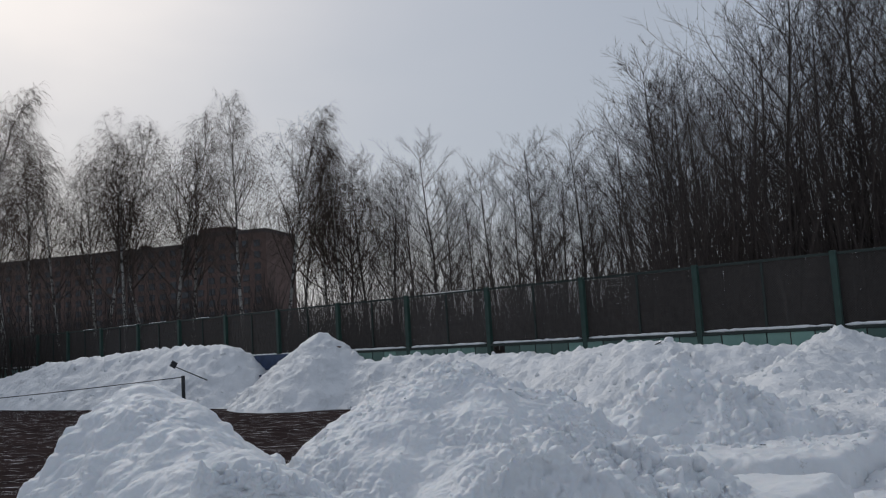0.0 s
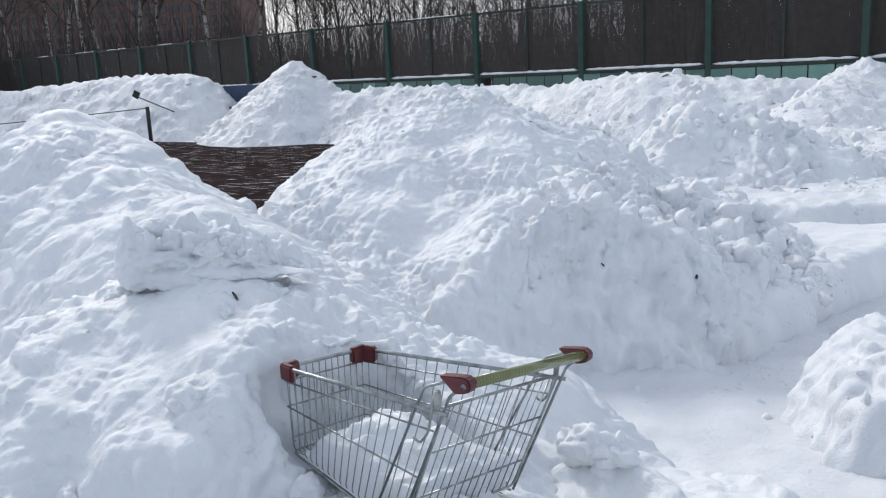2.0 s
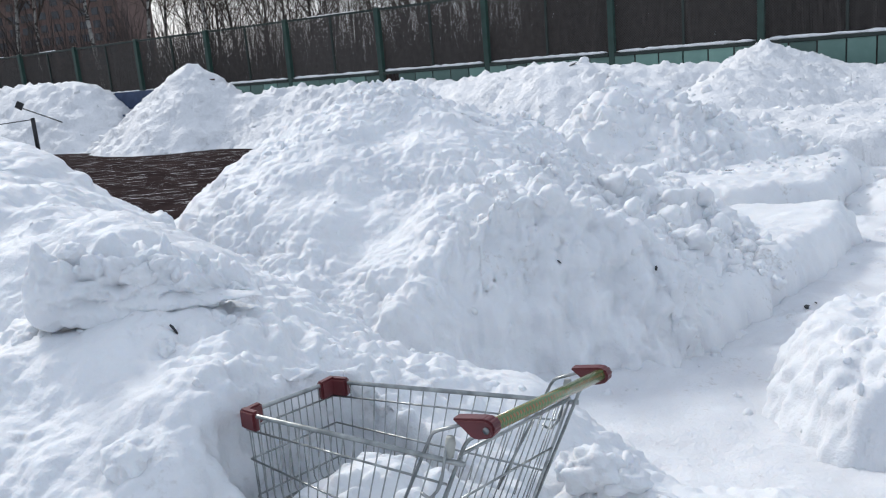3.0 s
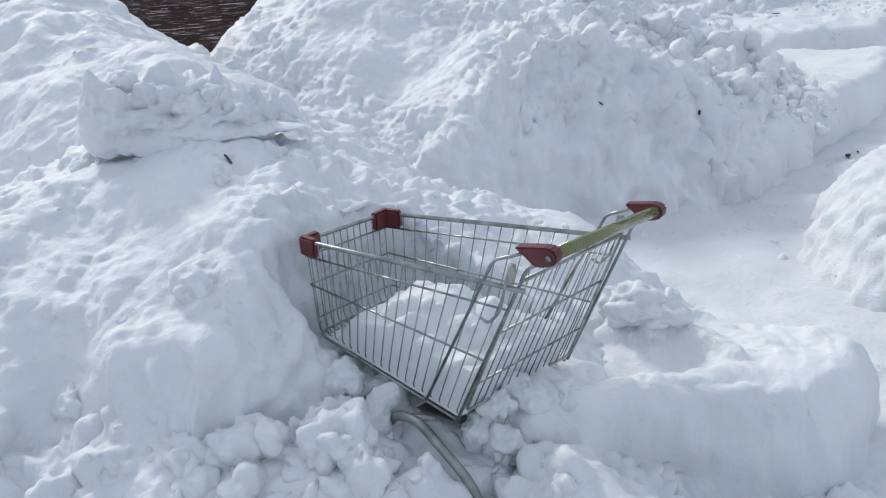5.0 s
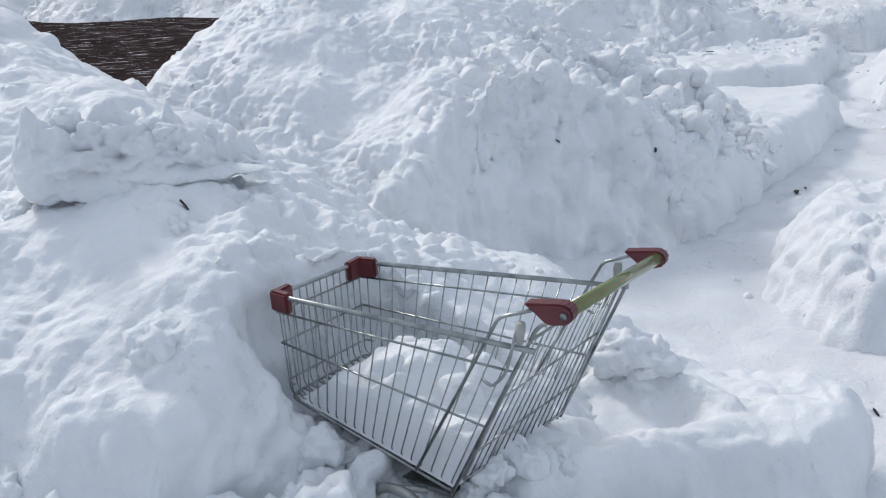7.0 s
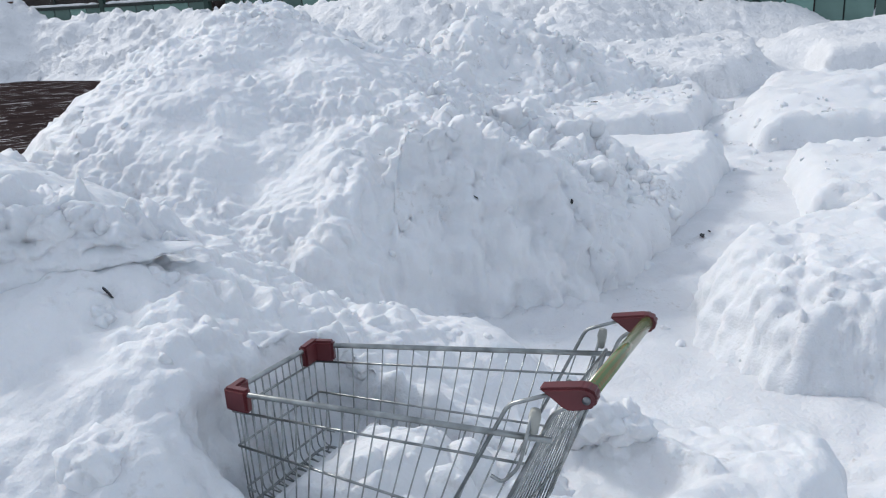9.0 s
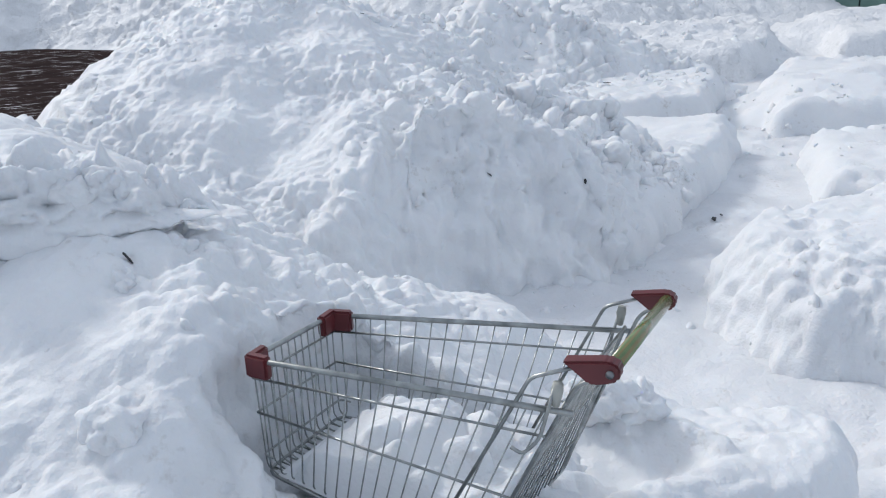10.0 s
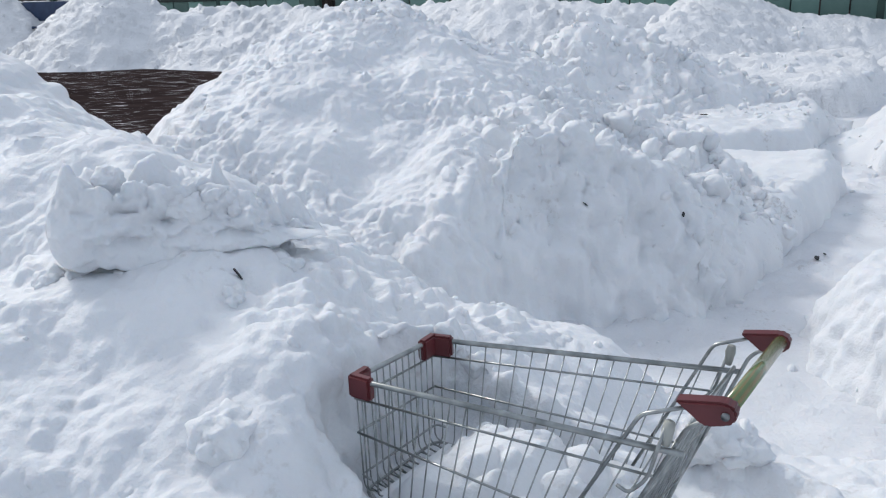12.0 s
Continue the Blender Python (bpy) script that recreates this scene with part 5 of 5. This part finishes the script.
def jutting_slab():
    """A crust of hard snow that overhangs the mound: blunt, layered and knobbed at one end, thin at the other, hollow below."""
    a, b = np.array((-1.31, 3.60, 0.0)), np.array((-0.67, 3.79, 0.0))
    along = (b - a) / np.linalg.norm(b - a)
    out = np.array((along[1], -along[0], 0.0))
    n, m = 170, 120
    F, T = np.meshgrid(np.linspace(0, 1, n), np.linspace(0, 2 * math.pi, m) + math.pi, indexing="ij")
    C, S = np.cos(T), np.sin(T)
    end = np.sqrt(np.clip(1 - np.abs(2 * F - 1) ** np.where(F < 0.5, 9, 3.5), 0, 1)) + 0.01
    edge = np.stack([F * 5, 0 * F + 1.7, 0 * F], -1)
    low = 0.868 - 0.048 * np.clip(F / 0.42, 0, 1) + 0.03 * np.clip((F - 0.5) / 0.4, 0, 1) + 0.012 * ripple(edge * 2, 3)
    high = 1.120 - 0.05 * np.clip(1 - F / 0.09, 0, 1) - 0.045 * F - 0.15 * np.clip((F - 0.55) / 0.45, 0, 1) ** 1.5 + 0.02 * ripple(edge * 1.3, 4)
    deep = 0.115 + 0.02 * ripple(edge, 5) + 0.035 * np.clip((F - 0.35) / 0.3, 0, 1)
    mid, half = (low + high) / 2, (high - low) / 2
    box = 2.6 + 3.4 * step_in(-F, -0.55, -0.30)
    K = (np.abs(C) ** box + np.abs(S) ** box) ** (-1 / box)
    lip = (0.075 * np.clip(-S, 0, 1) * np.clip((F - 0.25) / 0.3, 0, 1) - 0.05 * np.clip(S, 0, 1)) * np.clip(C, 0, 1)
    W = a + (b - a) * F[..., None] + out * ((deep * end * C * K) + lip)[..., None]
    W[..., 2] = mid + half * end * S * K
    Q = W + 0.02 * np.stack([ripple(W * 9, 6), ripple(W * 9, 7), ripple(W * 9, 8)], -1)
    under = 0.25 + 0.75 * step_in(S, -0.6, 0.1)
    d = 0.02 * ripple(W * 5, 9) + under * 0.11 * (np.abs(ripple(Q * 7, 10)) - 0.28) + under * 0.05 * (np.abs(ripple(Q * 15, 11)) - 0.25) + 0.02 * under * (np.abs(ripple(Q * 31, 17)) - 0.25) + 0.006 * ripple(W * 50, 12)
    top = np.clip(S + 0.25, 0, 1)
    d += 0.5 * studs(Q, 0.19, 0.7, 18) + 1.3 * top * studs(Q, 0.13, 0.75, 13, 0.6) + 1.3 * top * studs(Q, 0.08, 0.6, 14, 0.6) + 0.7 * studs(Q, 0.045, 0.4, 15) - 0.035
    d += 0.006 * (1 - top) * ripple(np.stack([F * 6, 0 * F, W[..., 2] * 40], -1), 16)
    P = W + (out * C[..., None] + np.array((0, 0, 1.0)) * S[..., None]) * ((d - 0.012) * (1 - np.abs(2 * F - 1) ** 5))[..., None]
    return tagged(new("snow_chunk", grid_mesh("snow_chunk", P, np.ones((n - 1, m - 1), bool), M_SNOW)), "broken slab of hard snow jutting from the mound", "snow chunk", "broken chunks of snow")


jutting_slab()
for x, y, z, r, seed in ((-1.165, 3.64, 1.085, 0.040, 23), (-1.00, 3.66, 1.00, 0.055, 25), (-0.925, 3.70, 1.01, 0.060, 21), (-0.86, 3.68, 0.985, 0.045, 26)):
    chunk("rounded lump of snow heaped on the jutting slab", (x, y, z), (r, r * 0.8, r * 0.85), Matrix.Rotation(seed, 4, "Z"), seed, 4, 1.0)
chunk("rounded lump of snow on the mound beside the cart", (-0.86, 3.04, 0.695), (0.070, 0.06, 0.07), Matrix.Rotation(0.4, 4, "Z"), 14, 4, 1.2)
for x, y, z, r, seed in ((-1.05, 2.98, 0.61, 0.045, 32), (-1.16, 2.90, 0.47, 0.055, 33), (-1.22, 2.82, 0.39, 0.045, 34), (-0.72, 2.98, 0.56, 0.05, 35)):
    chunk("soft lump of snow on the mound beside the cart", (x, y, z), (r, r * 0.8, r), Matrix.Rotation(seed, 4, "Z"), seed, 4, 1.1)
for x, y, z, r, seed in ((-1.125, 3.58, 0.85, 0.045, 41), (-1.25, 3.60, 0.84, 0.045, 42), (-1.32, 3.60, 0.84, 0.05, 45), (-1.18, 3.55, 0.82, 0.04, 46), (-0.88, 3.46, 0.83, 0.045, 43), (-0.78, 3.60, 0.84, 0.06, 44)):
    chunk("lump of snow fallen under the jutting slab", (x, y, z), (r * 1.1, r * 0.8, r * 0.8), Matrix.Rotation(seed, 4, "Z"), seed, 4, 1.1)
for x, y, z, r, seed in ((-0.535, 2.76, 0.42, 0.085, 51), (-0.47, 2.72, 0.35, 0.075, 52), (-0.70, 2.77, 0.44, 0.055, 53), (-0.76, 2.75, 0.42, 0.06, 54), (-0.73, 2.70, 0.37, 0.06, 55), (-0.88, 2.74, 0.42, 0.06, 56), (-0.85, 2.68, 0.36, 0.065, 57), (-0.68, 2.66, 0.31, 0.07, 58), (-0.62, 2.74, 0.39, 0.055, 59), (-0.57, 2.80, 0.44, 0.05, 60), (-1.0, 2.72, 0.38, 0.06, 61)):
    chunk("broken clod of snow in the heap beside the cart", (x, y, z), (r * 1.1, r * 0.8, r * 0.9), Matrix.Rotation(seed, 4, "Z") @ Matrix.Rotation(0.4, 4, "X"), seed, 4, 1.4)
chunk("broken lump of snow before the cart", (-0.50, 2.70, 0.28), (0.10, 0.08, 0.09), Matrix.Rotation(0.9, 4, "Z"), 6, 4, 1.1)
chunk("broken lump of snow against the cart frame", (-0.36, 2.76, 0.24), (0.09, 0.06, 0.07), Matrix.Rotation(1.9, 4, "Z") @ Matrix.Rotation(0.5, 4, "X"), 7, 4, 1.1)
crng = random.Random(12)
for x0, x1, y0, y1, count, most in ((-1.10, -0.40, 2.45, 2.76, 9, 0.05), (-0.10, 0.95, 2.42, 2.80, 16, 0.045), (-0.45, -0.12, 2.55, 2.85, 10, 0.022)):
    for k in range(count):
        x, y, r = crng.uniform(x0, x1), crng.uniform(y0, y1), 0.025 + most * crng.random() ** 1.6
        if -0.36 < x < -0.20 and 2.62 < y < 2.90:
            continue
        z = TREE_ALL.ray_cast(Vector((x, y, 5)), Vector((0, 0, -1)))[0].z
        chunk("broken lump of snow strewn before the cart", (x, y, z + r * crng.uniform(-0.45, 0.0)), (r * crng.uniform(0.9, 1.4), r * crng.uniform(0.6, 0.9), r * crng.uniform(0.6, 0.9)), Matrix.Rotation(crng.uniform(0, 6), 4, "Z") @ Matrix.Rotation(crng.uniform(-0.7, 0.7), 4, "X"), crng.randrange(50), 4 if r > 0.045 else 3, 1.2)
for x, y, z, r in ((-0.21, 2.88, 0.35, 0.05), (-0.21, 2.90, 0.30, 0.050), (-0.20, 2.89, 0.25, 0.050), (-0.23, 2.95, 0.31, 0.035), (-0.54, 2.9, 0.38, 0.084), (-0.51, 3.06, 0.39, 0.063), (-0.47, 3.02, 0.38, 0.075), (-0.45, 2.94, 0.36, 0.075), (-0.54, 2.97, 0.44, 0.06), (-0.24, 3.01, 0.285, 0.055), (-0.28, 2.97, 0.255, 0.05)):
    chunk("broken lump of snow tumbled against the cart", (x, y, z), (r * crng.uniform(0.9, 1.3), r * crng.uniform(0.6, 0.9), r * crng.uniform(0.7, 1.0)), Matrix.Rotation(crng.uniform(0, 6), 4, "Z") @ Matrix.Rotation(crng.uniform(-0.6, 0.6), 4, "X"), crng.randrange(50), 4, 1.1)
for x, y, z, r in ((0.28, 3.40, 0.37, 0.085), (0.355, 3.36, 0.36, 0.06), (0.22, 3.44, 0.37, 0.055), (-0.17, 2.90, 0.39, 0.055), (-0.09, 2.92, 0.40, 0.055), (0.0, 2.93, 0.385, 0.045), (-0.15, 2.86, 0.31, 0.05), (-0.08, 2.88, 0.32, 0.045)):
    chunk("broken lump of snow piled beside the cart gate", (x, y, z), (r * crng.uniform(0.9, 1.2), r * crng.uniform(0.7, 0.9), r * crng.uniform(0.8, 1.0)), Matrix.Rotation(crng.uniform(0, 6), 4, "Z") @ Matrix.Rotation(crng.uniform(-0.6, 0.6), 4, "X"), crng.randrange(50), 4, 1.3)
chunk("round lump of snow on the ground behind the cart", (0.02, 3.95, 0.42), (0.07, 0.05, 0.045), Matrix.Rotation(0.2, 4, "Z"), 8, 4, 1.1)

# ---- scraps lying on the snow, and one dark flake for a shaded notch ----


def scrap(label, x, y, size, seed, lift=0.0, z=None):
    rng = random.Random(seed)
    bm = bmesh.new()
    ring = [bm.verts.new((size * math.cos(a) * rng.uniform(0.6, 1.1), size * 0.4 * math.sin(a) * rng.uniform(0.6, 1.1), rng.uniform(0, 0.15) * size)) for a in (0, 0.9, 1.9, 3.0, 4.1, 5.2)]
    f = bm.faces.new(ring)
    ext = bmesh.ops.extrude_face_region(bm, geom=[f])
    bmesh.ops.translate(bm, vec=(0, 0, size * 0.12), verts=[v for v in ext["geom"] if isinstance(v, bmesh.types.BMVert)])
    bmesh.ops.recalc_face_normals(bm, faces=bm.faces)
    ob = tagged(new("bark_scrap", bm_mesh("bark_scrap", bm, M_DARK)), label, "scrap", "scraps on the snow")
    if z is None:
        hit = TREE_ALL.ray_cast(Vector((x, y, 5)), Vector((0, 0, -1)))
        ob.matrix_world = Matrix.Translation(hit[0] + Vector((0, 0, 0.004 + lift))) @ hit[1].to_track_quat("Z", "X").to_matrix().to_4x4() @ Matrix.Rotation(rng.uniform(0, 6), 4, "Z")
    else:
        ob.matrix_world = Matrix.Translation((x, y, z)) @ Matrix.Rotation(radians(60), 4, "Y")


scrap("dark pointed shard under the jutting snow slab", -0.872, 3.515, 0.028, 1, z=0.868)
scrap("dark bark scrap on the tall mound", 0.517, 5.28, 0.018, 2)
# no scrap here: the notch's shade, put in as a dark flake
scrap("dark flake standing in for shade in the notch of the tall mound", 1.01, 5.30, 0.020, 3)
scrap("black scrap lying on the trodden path", 1.97, 5.70, 0.045, 4)
scrap("black scrap lying on the trodden path", 2.05, 5.75, 0.02, 5)
scrap("small dark scrap on the rear mound", 2.8, 9.04, 0.04, 6)
scrap("small dark scrap on the crest of the mound", 0.2, 6.9, 0.022, 7)
scrap("small dark scrap on the snow bank", 3.0, 17.5, 0.10, 8)
scrap("small dark scrap beside the cut snow", 1.15, 3.55, 0.02, 9)
